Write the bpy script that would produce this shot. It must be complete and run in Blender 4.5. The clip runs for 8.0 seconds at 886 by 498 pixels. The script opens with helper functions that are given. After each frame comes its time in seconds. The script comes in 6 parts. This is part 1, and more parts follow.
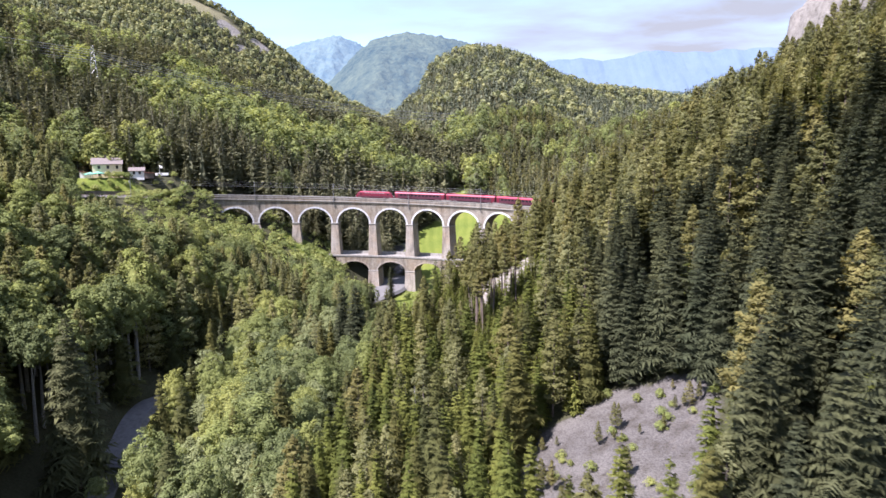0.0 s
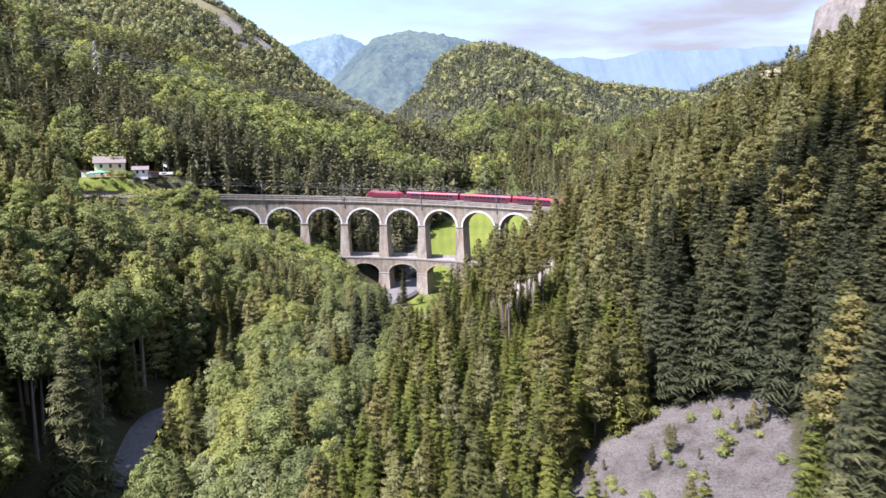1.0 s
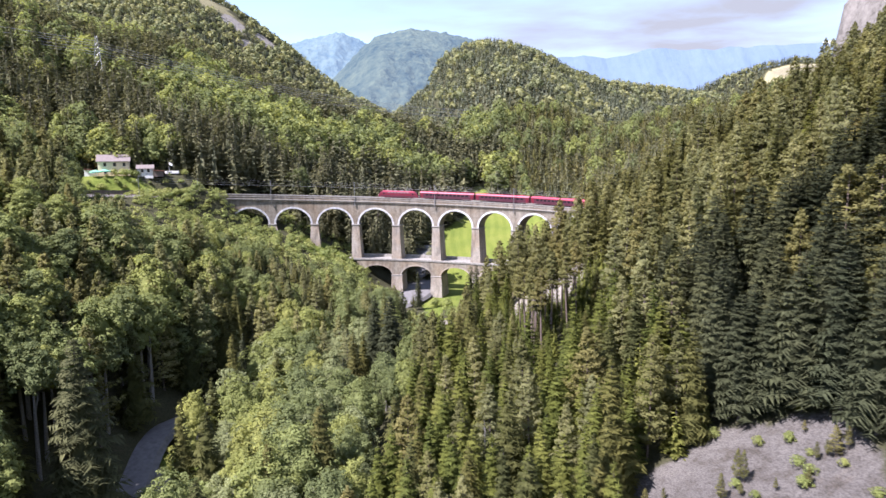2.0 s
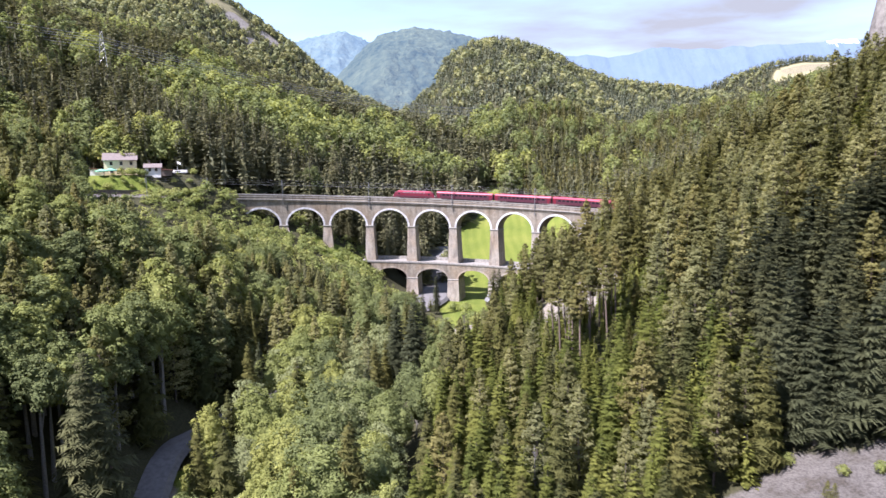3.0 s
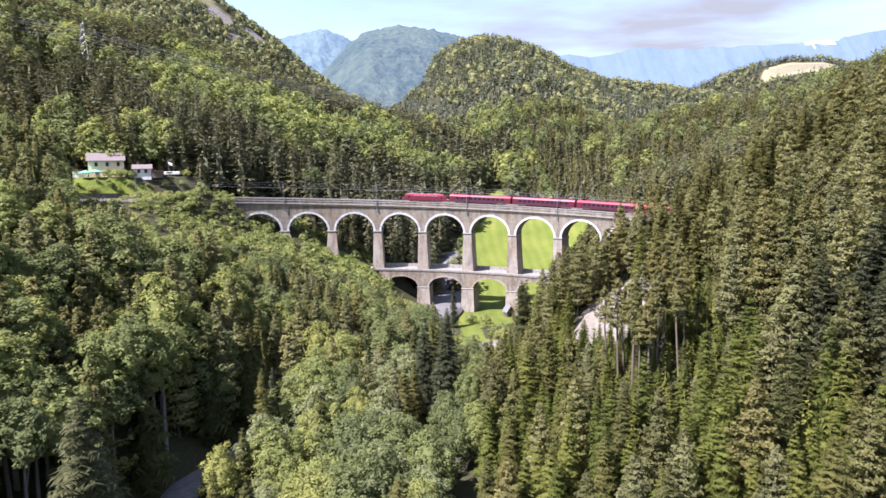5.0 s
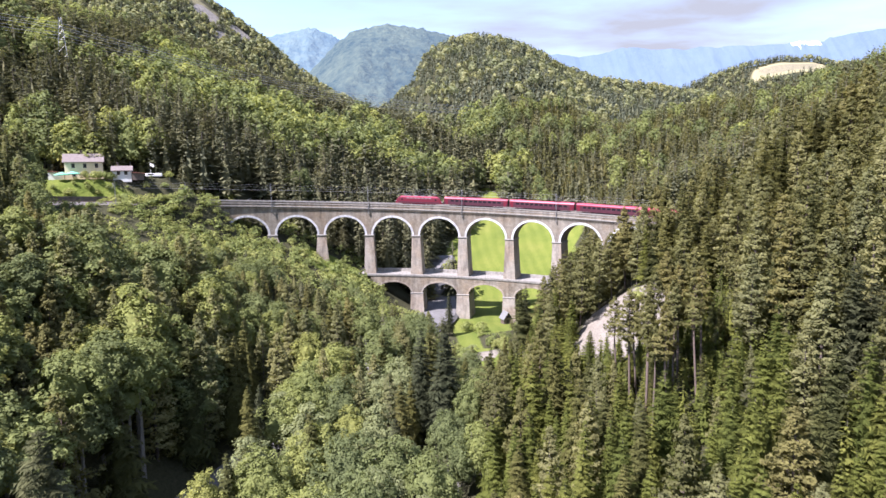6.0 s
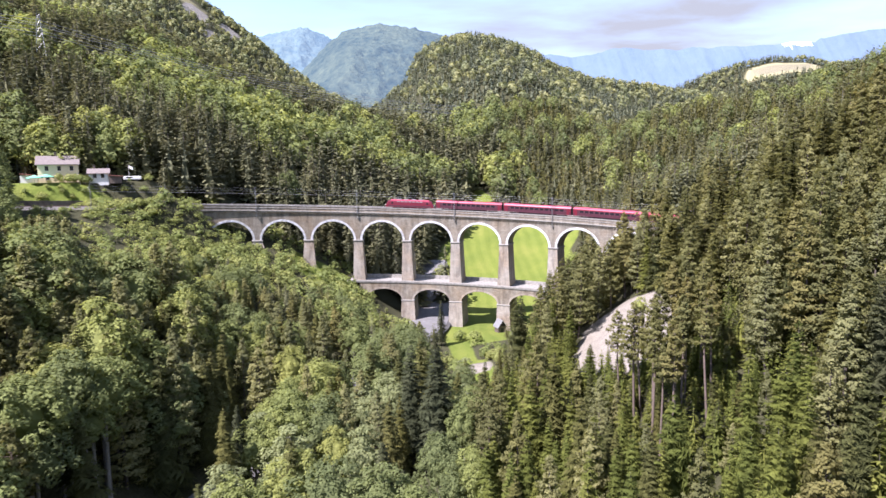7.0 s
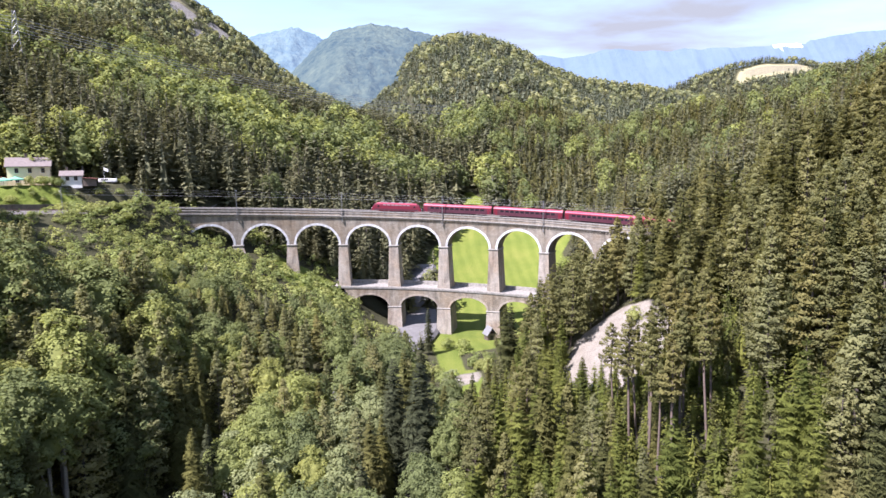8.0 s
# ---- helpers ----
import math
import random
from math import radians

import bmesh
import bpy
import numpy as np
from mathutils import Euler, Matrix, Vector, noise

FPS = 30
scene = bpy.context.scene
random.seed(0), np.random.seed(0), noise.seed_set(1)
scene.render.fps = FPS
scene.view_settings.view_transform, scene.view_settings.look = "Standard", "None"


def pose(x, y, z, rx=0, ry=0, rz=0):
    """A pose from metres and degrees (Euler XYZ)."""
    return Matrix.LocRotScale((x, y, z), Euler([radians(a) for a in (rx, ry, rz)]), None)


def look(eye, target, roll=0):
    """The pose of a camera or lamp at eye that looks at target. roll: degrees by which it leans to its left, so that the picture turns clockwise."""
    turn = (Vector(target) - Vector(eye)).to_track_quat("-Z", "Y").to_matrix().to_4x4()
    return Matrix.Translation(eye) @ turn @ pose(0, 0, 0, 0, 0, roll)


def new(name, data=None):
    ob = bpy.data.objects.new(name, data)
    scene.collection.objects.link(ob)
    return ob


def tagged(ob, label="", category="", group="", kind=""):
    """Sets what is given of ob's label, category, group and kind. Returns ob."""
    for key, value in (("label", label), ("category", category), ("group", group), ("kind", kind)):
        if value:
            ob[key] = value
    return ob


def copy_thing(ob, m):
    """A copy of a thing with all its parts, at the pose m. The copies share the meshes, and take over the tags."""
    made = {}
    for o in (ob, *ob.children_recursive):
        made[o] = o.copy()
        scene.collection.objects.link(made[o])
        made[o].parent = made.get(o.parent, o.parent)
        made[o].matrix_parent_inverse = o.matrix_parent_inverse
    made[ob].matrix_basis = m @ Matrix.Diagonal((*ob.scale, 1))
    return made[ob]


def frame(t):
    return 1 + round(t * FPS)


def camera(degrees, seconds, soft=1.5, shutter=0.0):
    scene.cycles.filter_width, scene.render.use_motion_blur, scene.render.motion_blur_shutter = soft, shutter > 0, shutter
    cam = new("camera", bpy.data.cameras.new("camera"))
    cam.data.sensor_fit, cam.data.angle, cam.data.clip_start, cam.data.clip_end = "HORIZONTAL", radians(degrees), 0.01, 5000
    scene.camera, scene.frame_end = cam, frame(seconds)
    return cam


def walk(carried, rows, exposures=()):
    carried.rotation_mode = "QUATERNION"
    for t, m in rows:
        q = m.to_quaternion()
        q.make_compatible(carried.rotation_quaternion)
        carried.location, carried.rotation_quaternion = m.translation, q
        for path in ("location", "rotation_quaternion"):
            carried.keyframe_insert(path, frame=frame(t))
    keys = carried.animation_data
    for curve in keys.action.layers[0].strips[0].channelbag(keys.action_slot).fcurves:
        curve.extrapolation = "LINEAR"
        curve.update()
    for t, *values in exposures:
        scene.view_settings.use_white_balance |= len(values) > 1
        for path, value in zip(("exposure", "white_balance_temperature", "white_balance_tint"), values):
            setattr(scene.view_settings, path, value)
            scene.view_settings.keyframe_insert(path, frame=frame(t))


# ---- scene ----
cam = camera(68.4, 8.0, soft=1.5, shutter=0.6)
METRES, EYE, TILT, LEAN, TURN = 90.0, 55.5, 0.0, 0.0, 0.0
ROWS = [
    (0.0, 0.0, 0.0, 0.0, -0.13, -6.46, 1.19),
    (0.5, -0.0345, 0.0566, 0.0016, -0.12, -6.49, 1.18),
    (1.0, -0.07, 0.1136, 0.0031, -0.12, -6.55, 1.16),
    (1.5, -0.1071, 0.1709, 0.004, -0.11, -6.59, 1.13),
    (3.0, -0.2262, 0.3412, 0.0074, 0.01, -6.69, 1.05),
    (3.5, -0.2669, 0.3963, 0.0094, 0.26, -6.7, 1.01),
    (4.0, -0.3082, 0.4508, 0.0122, 0.3, -6.74, 0.98),
    (4.5, -0.3491, 0.5064, 0.0164, 0.29, -6.74, 0.95),
    (5.0, -0.3805, 0.5638, 0.0203, -1.7, -6.77, 1.04),
    (6.5, -0.4025, 0.7326, 0.0353, -2.87, -6.84, 1.05),
    (7.0, -0.3913, 0.7863, 0.0406, -3.3, -6.83, 1.05),
    (7.5, -0.3777, 0.8358, 0.0445, -3.65, -6.81, 1.03),
    (8.0, -0.367, 0.8739, 0.0477, -3.97, -6.79, 1.0),
]
walk(cam, [(t, pose(0, 0, EYE, TILT, LEAN, TURN) @ pose(METRES * x, METRES * y, METRES * z, 90 + pitch, roll, yaw)) for t, x, y, z, yaw, pitch, roll in ROWS],
     exposures=[(0.0, 1.45, 5900, 27), (8.0, 1.45, 5900, 27)])

# ---------------------------------------------------------------- light
SUN = Vector((-0.48, -0.36, 0.80)).normalized()

world = bpy.data.worlds.new("summer_sky")
scene.world = world
world.use_nodes = True


def build_sky(tree):
    n, link = tree.nodes, tree.links.new
    n.clear()
    out = n.new("ShaderNodeOutputWorld")
    bg = n.new("ShaderNodeBackground")
    bg.inputs["Strength"].default_value = 0.122
    sky = n.new("ShaderNodeTexSky")
    sky.sky_type, sky.sun_disc = "NISHITA", False
    sky.sun_elevation = math.asin(SUN.z)
    sky.sun_rotation = math.atan2(SUN.x, SUN.y) % (2 * math.pi)
    sky.altitude, sky.air_density, sky.dust_density = 900, 1.2, 0.5
    # soft fair-weather clouds, flattened towards the horizon
    co = n.new("ShaderNodeTexCoord")
    mp = n.new("ShaderNodeMapping")
    mp.inputs["Scale"].default_value = (1.6, 1.6, 7.5)
    mp.inputs["Location"].default_value = (0.35, 0.1, 0.55)
    link(co.outputs["Generated"], mp.inputs["Vector"])
    big = n.new("ShaderNodeTexNoise")
    big.inputs["Scale"].default_value = 1.55
    big.inputs["Detail"].default_value = 7.0
    big.inputs["Roughness"].default_value = 0.52
    big.inputs["Distortion"].default_value = 0.25
    link(mp.outputs["Vector"], big.inputs["Vector"])
    ramp = n.new("ShaderNodeValToRGB")
    ramp.color_ramp.elements[0].position = 0.36
    ramp.color_ramp.elements[1].position = 0.68
    link(big.outputs["Fac"], ramp.inputs["Fac"])
    mix = n.new("ShaderNodeMix")
    mix.data_type = "RGBA"
    mix.inputs["B"].default_value = (1.86, 2.00, 2.05, 1)
    link(ramp.outputs["Color"], mix.inputs["Factor"])
    link(sky.outputs["Color"], mix.inputs["A"])
    link(mix.outputs["Result"], bg.inputs["Color"])
    link(bg.outputs["Background"], out.inputs["Surface"])


build_sky(world.node_tree)

sun_data = bpy.data.lights.new("sun", "SUN")
sun_data.energy, sun_data.angle, sun_data.color = 5.0, radians(0.53), (1.0, 0.955, 0.88)
sun = new("sun", sun_data)
sun.matrix_world = look(SUN * 500, (0, 0, 0))

# ---------------------------------------------------------------- materials


def principled(name, rough=0.8, metal=0.0, spec=0.5):
    m = bpy.data.materials.new(name)
    m.use_nodes = True
    b = m.node_tree.nodes["Principled BSDF"]
    b.inputs["Roughness"].default_value = rough
    b.inputs["Metallic"].default_value = metal
    b.inputs["Specular IOR Level"].default_value = spec
    return m, m.node_tree.nodes, m.node_tree.links.new, b


def noise_node(n, link, scale, detail=4.0, rough=0.55, vec=None):
    t = n.new("ShaderNodeTexNoise")
    t.inputs["Scale"].default_value = scale
    t.inputs["Detail"].default_value = detail
    t.inputs["Roughness"].default_value = rough
    if vec is not None:
        link(vec, t.inputs["Vector"])
    return t


def ramp_node(n, link, fac, stops):
    r = n.new("ShaderNodeValToRGB")
    e = r.color_ramp.elements
    e[0].position, e[0].color = stops[0][0], (*stops[0][1], 1)
    e[1].position, e[1].color = stops[-1][0], (*stops[-1][1], 1)
    for p, c in stops[1:-1]:
        e.new(p).color = (*c, 1)
    link(fac, r.inputs["Fac"])
    return r.outputs["Color"]


def mix_rgb(n, link, fac, a, b, mode="MIX"):
    m = n.new("ShaderNodeMix")
    m.data_type, m.blend_type = "RGBA", mode
    for value, key in ((fac, "Factor"), (a, "A"), (b, "B")):
        if isinstance(value, (int, float)):
            m.inputs[key].default_value = value
        elif isinstance(value, tuple):
            m.inputs[key].default_value = (*value, 1)
        else:
            link(value, m.inputs[key])
    return m.outputs["Result"]


def math_node(n, link, op, a, b=0.0, c=None):
    m = n.new("ShaderNodeMath")
    m.operation = op
    for k, v in enumerate((a, b, c)):
        if v is None:
            continue
        if isinstance(v, (int, float)):
            m.inputs[k].default_value = v
        else:
            link(v, m.inputs[k])
    return m.outputs[0]


def world_pos(n):
    return n.new("ShaderNodeNewGeometry").outputs["Position"]


def bump(n, link, b, height, strength, dist):
    k = n.new("ShaderNodeBump")
    k.inputs["Strength"].default_value = strength
    k.inputs["Distance"].default_value = dist
    link(height, k.inputs["Height"])
    link(k.outputs["Normal"], b.inputs["Normal"])


def foliage(name, stops, through_light=0.35, rough=0.75, spread=0.34):
    """Leaves or needles: the tree's own tone, a spread from leaf to leaf, and light that shines through."""
    m, n, link, b = principled(name, rough, 0.0, 0.10)
    info = n.new("ShaderNodeObjectInfo").outputs["Random"]
    at = n.new("ShaderNodeAttribute")
    at.attribute_name = "tone"
    val = math_node(n, link, "FRACT", math_node(n, link, "ADD", info, at.outputs["Fac"]))
    geo = n.new("ShaderNodeNewGeometry")
    isl = geo.outputs["Random Per Island"]
    jit = math_node(n, link, "MULTIPLY_ADD", isl, spread, 1.0 - spread * 0.5)
    col = ramp_node(n, link, val, stops)
    patch = noise_node(n, link, 0.35, 3.0, 0.6, geo.outputs["Position"])
    col = mix_rgb(n, link, 1.0, col, ramp_node(n, link, patch.outputs["Fac"], [(0.3, (0.72, 0.74, 0.7)), (0.7, (1.22, 1.2, 1.15))]), "MULTIPLY")
    col = mix_rgb(n, link, 1.0, col, (1.17, 1.03, 0.97), "MULTIPLY")
    v = n.new("ShaderNodeVectorMath")
    v.operation = "SCALE"
    link(col, v.inputs[0])
    link(jit, v.inputs["Scale"])
    link(v.outputs[0], b.inputs["Base Color"])
    tr = n.new("ShaderNodeBsdfTranslucent")
    warm = mix_rgb(n, link, 1.0, v.outputs[0], (1.22, 1.20, 0.85), "MULTIPLY")
    link(warm, tr.inputs["Color"])
    mixs = n.new("ShaderNodeMixShader")
    mixs.inputs["Fac"].default_value = through_light
    link(b.outputs[0], mixs.inputs[1])
    link(tr.outputs[0], mixs.inputs[2])
    link(mixs.outputs[0], n["Material Output"].inputs["Surface"])
    return m


MAT = {}
MAT["spruce"] = foliage("spruce_needles", [(0.0, (0.074, 0.092, 0.038)), (0.4, (0.098, 0.114, 0.042)), (0.75, (0.132, 0.142, 0.046)), (1.0, (0.108, 0.118, 0.044))], 0.36)
# Dark to paint in the east slope's cloud shade; darker single spruces share it.
MAT["darkspruce"] = foliage("dark_and_shaded_spruce_needles", [(0.0, (0.042, 0.056, 0.032)), (0.5, (0.056, 0.070, 0.038)), (1.0, (0.076, 0.090, 0.044))], 0.18, spread=0.4)
# Spruce needles paled and greyed to paint haze onto the hillsides.
MAT["hazedspruce"] = foliage("hazed_hillside_needles", [(0.0, (0.112, 0.134, 0.088)), (0.5, (0.140, 0.162, 0.098)), (1.0, (0.176, 0.192, 0.108))], 0.28)
MAT["larch"] = foliage("larch_needles", [(0.0, (0.150, 0.176, 0.090)), (0.5, (0.186, 0.212, 0.102)), (1.0, (0.220, 0.240, 0.112))], 0.46)
MAT["young"] = foliage("young_spruce_needles", [(0.0, (0.096, 0.130, 0.034)), (0.5, (0.128, 0.164, 0.040)), (1.0, (0.160, 0.190, 0.050))], 0.40)
MAT["pine"] = foliage("pine_needles", [(0.0, (0.106, 0.122, 0.054)), (0.4, (0.132, 0.148, 0.060)), (0.75, (0.150, 0.162, 0.066)), (1.0, (0.176, 0.178, 0.070))], 0.40)
MAT["leaf"] = foliage("broad_leaves", [(0.0, (0.125, 0.168, 0.078)), (0.3, (0.150, 0.198, 0.086)), (0.6, (0.182, 0.236, 0.092)), (0.85, (0.225, 0.280, 0.098)), (1.0, (0.255, 0.300, 0.102))], 0.42)
MAT["silver"] = foliage("pale_willow_leaves", [(0.0, (0.185, 0.232, 0.120)), (1.0, (0.215, 0.268, 0.135))], 0.36)
MAT["shrub"] = foliage("shrub_leaves", [(0.0, (0.168, 0.228, 0.088)), (0.5, (0.215, 0.278, 0.100)), (1.0, (0.262, 0.312, 0.116))], 0.38)
# Bluer, paler needles and leaves: haze over the far ridges put into the colour.
MAT["ridge"] = foliage("hazed_ridge_needles", [(0.0, (0.112, 0.146, 0.112)), (0.5, (0.138, 0.172, 0.126)), (1.0, (0.168, 0.198, 0.134))], 0.25)
MAT["ridgeleaf"] = foliage("hazed_ridge_leaves", [(0.0, (0.170, 0.215, 0.122)), (1.0, (0.245, 0.275, 0.140))], 0.35)


def bark(name, a, b_):
    m, n, link, b = principled(name, 0.9)
    t = noise_node(n, link, 3.0, 6, 0.65, world_pos(n))
    link(ramp_node(n, link, t.outputs["Fac"], [(0.3, a), (0.7, b_)]), b.inputs["Base Color"])
    bump(n, link, b, t.outputs["Fac"], 0.6, 0.05)
    return m


MAT["bark"] = bark("spruce_bark", (0.060, 0.048, 0.040), (0.150, 0.125, 0.105))
MAT["pinebark"] = bark("pine_bark", (0.085, 0.064, 0.050), (0.175, 0.132, 0.105))
MAT["paleb"] = bark("grey_beech_bark", (0.130, 0.120, 0.105), (0.280, 0.265, 0.240))


def ground_material():
    m, n, link, b = principled("hillside_ground", 0.95, 0.0, 0.2)
    pos = world_pos(n)
    at = n.new("ShaderNodeAttribute")
    at.attribute_name = "cover"
    sep = n.new("ShaderNodeSeparateColor")
    link(at.outputs["Color"], sep.inputs["Color"])
    fine = noise_node(n, link, 1.7, 8, 0.65, pos)
    wide = noise_node(n, link, 0.06, 5, 0.6, pos)
    forest = ramp_node(n, link, fine.outputs["Fac"], [(0.25, (0.032, 0.030, 0.018)), (0.5, (0.055, 0.056, 0.026)), (0.75, (0.080, 0.066, 0.042))])
    # hay meadow with mown swaths
    wv = n.new("ShaderNodeTexWave")
    wv.wave_type, wv.bands_direction = "BANDS", "X"
    wv.inputs["Scale"].default_value = 0.06
    wv.inputs["Distortion"].default_value = 9.0
    wv.inputs["Detail"].default_value = 2.0
    wv.inputs["Detail Scale"].default_value = 0.25
    link(pos, wv.inputs["Vector"])
    grass = ramp_node(n, link, wide.outputs["Fac"], [(0.3, (0.112, 0.148, 0.027)), (0.55, (0.150, 0.180, 0.034)), (0.75, (0.182, 0.198, 0.045))])
    swath = ramp_node(n, link, wv.outputs["Fac"], [(0.2, (0.93, 0.95, 0.9)), (0.8, (1.07, 1.05, 1.08))])
    grass = mix_rgb(n, link, 1.0, grass, swath, "MULTIPLY")
    grass = mix_rgb(n, link, 1.0, grass, ramp_node(n, link, fine.outputs["Fac"], [(0.3, (0.75, 0.8, 0.7)), (0.7, (1.15, 1.12, 1.1))]), "MULTIPLY")
    # dry hay on the high field
    xyz = n.new("ShaderNodeSeparateXYZ")
    link(pos, xyz.inputs[0])
    high = math_node(n, link, "GREATER_THAN", xyz.outputs["Y"], 560.0)
    grass = mix_rgb(n, link, high, grass, (0.30, 0.27, 0.15))
    vor = n.new("ShaderNodeTexVoronoi")
    vor.inputs["Scale"].default_value = 3.4
    link(pos, vor.inputs["Vector"])
    # near scree coloured darker for its cloud shade; gravel below is the sunlit copy
    stones = ramp_node(n, link, vor.outputs["Distance"], [(0.0, (0.170, 0.162, 0.150)), (0.45, (0.138, 0.131, 0.121)), (0.8, (0.088, 0.083, 0.076))])
    tint = ramp_node(n, link, wide.outputs["Fac"], [(0.35, (1.0, 0.98, 0.96)), (0.6, (0.82, 0.80, 0.80)), (0.75, (1.0, 0.86, 0.70))])
    stones = mix_rgb(n, link, 1.0, stones, tint, "MULTIPLY")
    gully = noise_node(n, link, 0.22, 7, 0.7, pos)
    stones = mix_rgb(n, link, 1.0, stones, ramp_node(n, link, gully.outputs["Fac"], [(0.35, (0.62, 0.58, 0.52)), (0.5, (1.0, 0.99, 0.98)), (0.65, (1.18, 1.17, 1.16))]), "MULTIPLY")
    crag = noise_node(n, link, 0.35, 9, 0.7, pos)
    rock = ramp_node(n, link, crag.outputs["Fac"], [(0.3, (0.09, 0.082, 0.072)), (0.5, (0.20, 0.185, 0.162)), (0.75, (0.28, 0.26, 0.232))])
    # ragged borders between the covers
    def edge(ch):
        s = math_node(n, link, "ADD", ch, math_node(n, link, "MULTIPLY_ADD", fine.outputs["Fac"], 0.5, -0.25))
        r = n.new("ShaderNodeMapRange")
        r.inputs["From Min"].default_value, r.inputs["From Max"].default_value = 0.40, 0.60
        link(s, r.inputs["Value"])
        return r.outputs["Result"]
    col = mix_rgb(n, link, edge(sep.outputs["Red"]), forest, grass)
    # sunlit-pale copy of the scree colour, mixed in by the cover's alpha
    gravel = ramp_node(n, link, vor.outputs["Distance"], [(0.0, (0.32, 0.295, 0.25)), (0.45, (0.275, 0.25, 0.21)), (0.8, (0.20, 0.18, 0.152))])
    gravel = mix_rgb(n, link, 1.0, gravel, ramp_node(n, link, gully.outputs["Fac"], [(0.35, (0.85, 0.82, 0.78)), (0.6, (1.06, 1.05, 1.04))]), "MULTIPLY")
    stones = mix_rgb(n, link, at.outputs["Alpha"], stones, gravel)
    col = mix_rgb(n, link, edge(sep.outputs["Green"]), col, stones)
    col = mix_rgb(n, link, edge(sep.outputs["Blue"]), col, rock)
    link(col, b.inputs["Base Color"])
    h = math_node(n, link, "ADD", fine.outputs["Fac"], crag.outputs["Fac"])
    bump(n, link, b, h, 0.8, 0.6)
    return m


MAT["ground"] = ground_material()


def masonry(name, a, b_, c):
    m, n, link, b = principled(name, 0.9, 0.0, 0.3)
    tc = n.new("ShaderNodeTexCoord").outputs["UV"]
    br = n.new("ShaderNodeTexBrick")
    br.inputs["Scale"].default_value = 1.0
    br.inputs["Brick Width"].default_value, br.inputs["Row Height"].default_value = 1.05, 0.48
    br.inputs["Mortar Size"].default_value, br.inputs["Mortar Smooth"].default_value = 0.03, 0.3
    br.inputs["Color1"].default_value, br.inputs["Color2"].default_value = (*a, 1), (*b_, 1)
    br.inputs["Mortar"].default_value = (*c, 1)
    link(tc, br.inputs["Vector"])
    pos = world_pos(n)
    mp = n.new("ShaderNodeMapping")
    mp.inputs["Scale"].default_value = (1.0, 1.0, 0.22)
    link(pos, mp.inputs["Vector"])
    streak = noise_node(n, link, 0.55, 6, 0.65, mp.outputs["Vector"])
    blot = noise_node(n, link, 0.16, 5, 0.6, pos)
    col = mix_rgb(n, link, 1.0, br.outputs["Color"], ramp_node(n, link, streak.outputs["Fac"], [(0.32, (0.55, 0.53, 0.52)), (0.52, (1.0, 0.98, 0.96)), (0.72, (1.25, 1.24, 1.22))]), "MULTIPLY")
    col = mix_rgb(n, link, 1.0, col, ramp_node(n, link, blot.outputs["Fac"], [(0.35, (0.95, 0.85, 0.75)), (0.6, (1.02, 1.02, 1.02))]), "MULTIPLY")
    link(col, b.inputs["Base Color"])
    bump(n, link, b, math_node(n, link, "ADD", br.outputs["Fac"], streak.outputs["Fac"]), 0.7, 0.08)
    return m


MAT["stone"] = masonry("weathered_masonry", (0.270, 0.245, 0.200), (0.205, 0.186, 0.152), (0.150, 0.138, 0.118))
MAT["darkstone"] = masonry("mossy_wall_masonry", (0.150, 0.140, 0.110), (0.11, 0.105, 0.085), (0.075, 0.072, 0.06))
MAT["pierstone"] = masonry("pale_pier_masonry", (0.345, 0.315, 0.270), (0.285, 0.260, 0.222), (0.21, 0.194, 0.168))


def plain(name, col, rough=0.6, metal=0.0, scale=0.8, spread=0.18, bumpy=0.0):
    m, n, link, b = principled(name, rough, metal)
    t = noise_node(n, link, scale, 6, 0.6, world_pos(n))
    lo, hi = tuple(v * (1 - spread) for v in col), tuple(v * (1 + spread) for v in col)
    link(ramp_node(n, link, t.outputs["Fac"], [(0.3, lo), (0.7, hi)]), b.inputs["Base Color"])
    if bumpy:
        bump(n, link, b, t.outputs["Fac"], bumpy, 0.05)
    return m


MAT["ring"] = plain("whitened_arch_stone", (0.47, 0.47, 0.47), 0.9, 0, 0.9, 0.40, 0.5)
MAT["coping"] = plain("pale_coping_stone", (0.25, 0.235, 0.21), 0.9, 0, 1.2, 0.35, 0.4)
MAT["ballast"] = plain("track_ballast", (0.20, 0.18, 0.165), 0.95, 0, 4.0, 0.35, 0.8)
MAT["asphalt"] = plain("grey_asphalt", (0.145, 0.14, 0.138), 0.9, 0, 0.8, 0.25, 0.3)
MAT["steel"] = plain("galvanised_steel", (0.30, 0.30, 0.30), 0.5, 0.6, 2.0, 0.15)
MAT["rail"] = plain("rusty_rail_steel", (0.16, 0.11, 0.085), 0.5, 0.6, 2.0, 0.2)
MAT["wood"] = plain("dark_timber", (0.13, 0.10, 0.08), 0.8, 0, 3.0, 0.3)
MAT["red"] = plain("carmine_red_paint", (0.135, 0.012, 0.024), 0.35, 0, 0.5, 0.10)
MAT["redroof"] = plain("pinkish_red_roof_paint", (0.40, 0.050, 0.085), 0.40, 0, 0.7, 0.14)
MAT["dark"] = plain("dark_red_grey_paint", (0.070, 0.022, 0.032), 0.35, 0, 0.8, 0.2)
MAT["black"] = plain("black_running_gear", (0.025, 0.023, 0.022), 0.7, 0, 2.0, 0.3)
MAT["glass"] = plain("dark_tinted_glass", (0.018, 0.020, 0.024), 0.08, 0, 1.0, 0.1)
MAT["grey"] = plain("grey_roof_gear", (0.22, 0.22, 0.22), 0.6, 0.2, 1.5, 0.2)
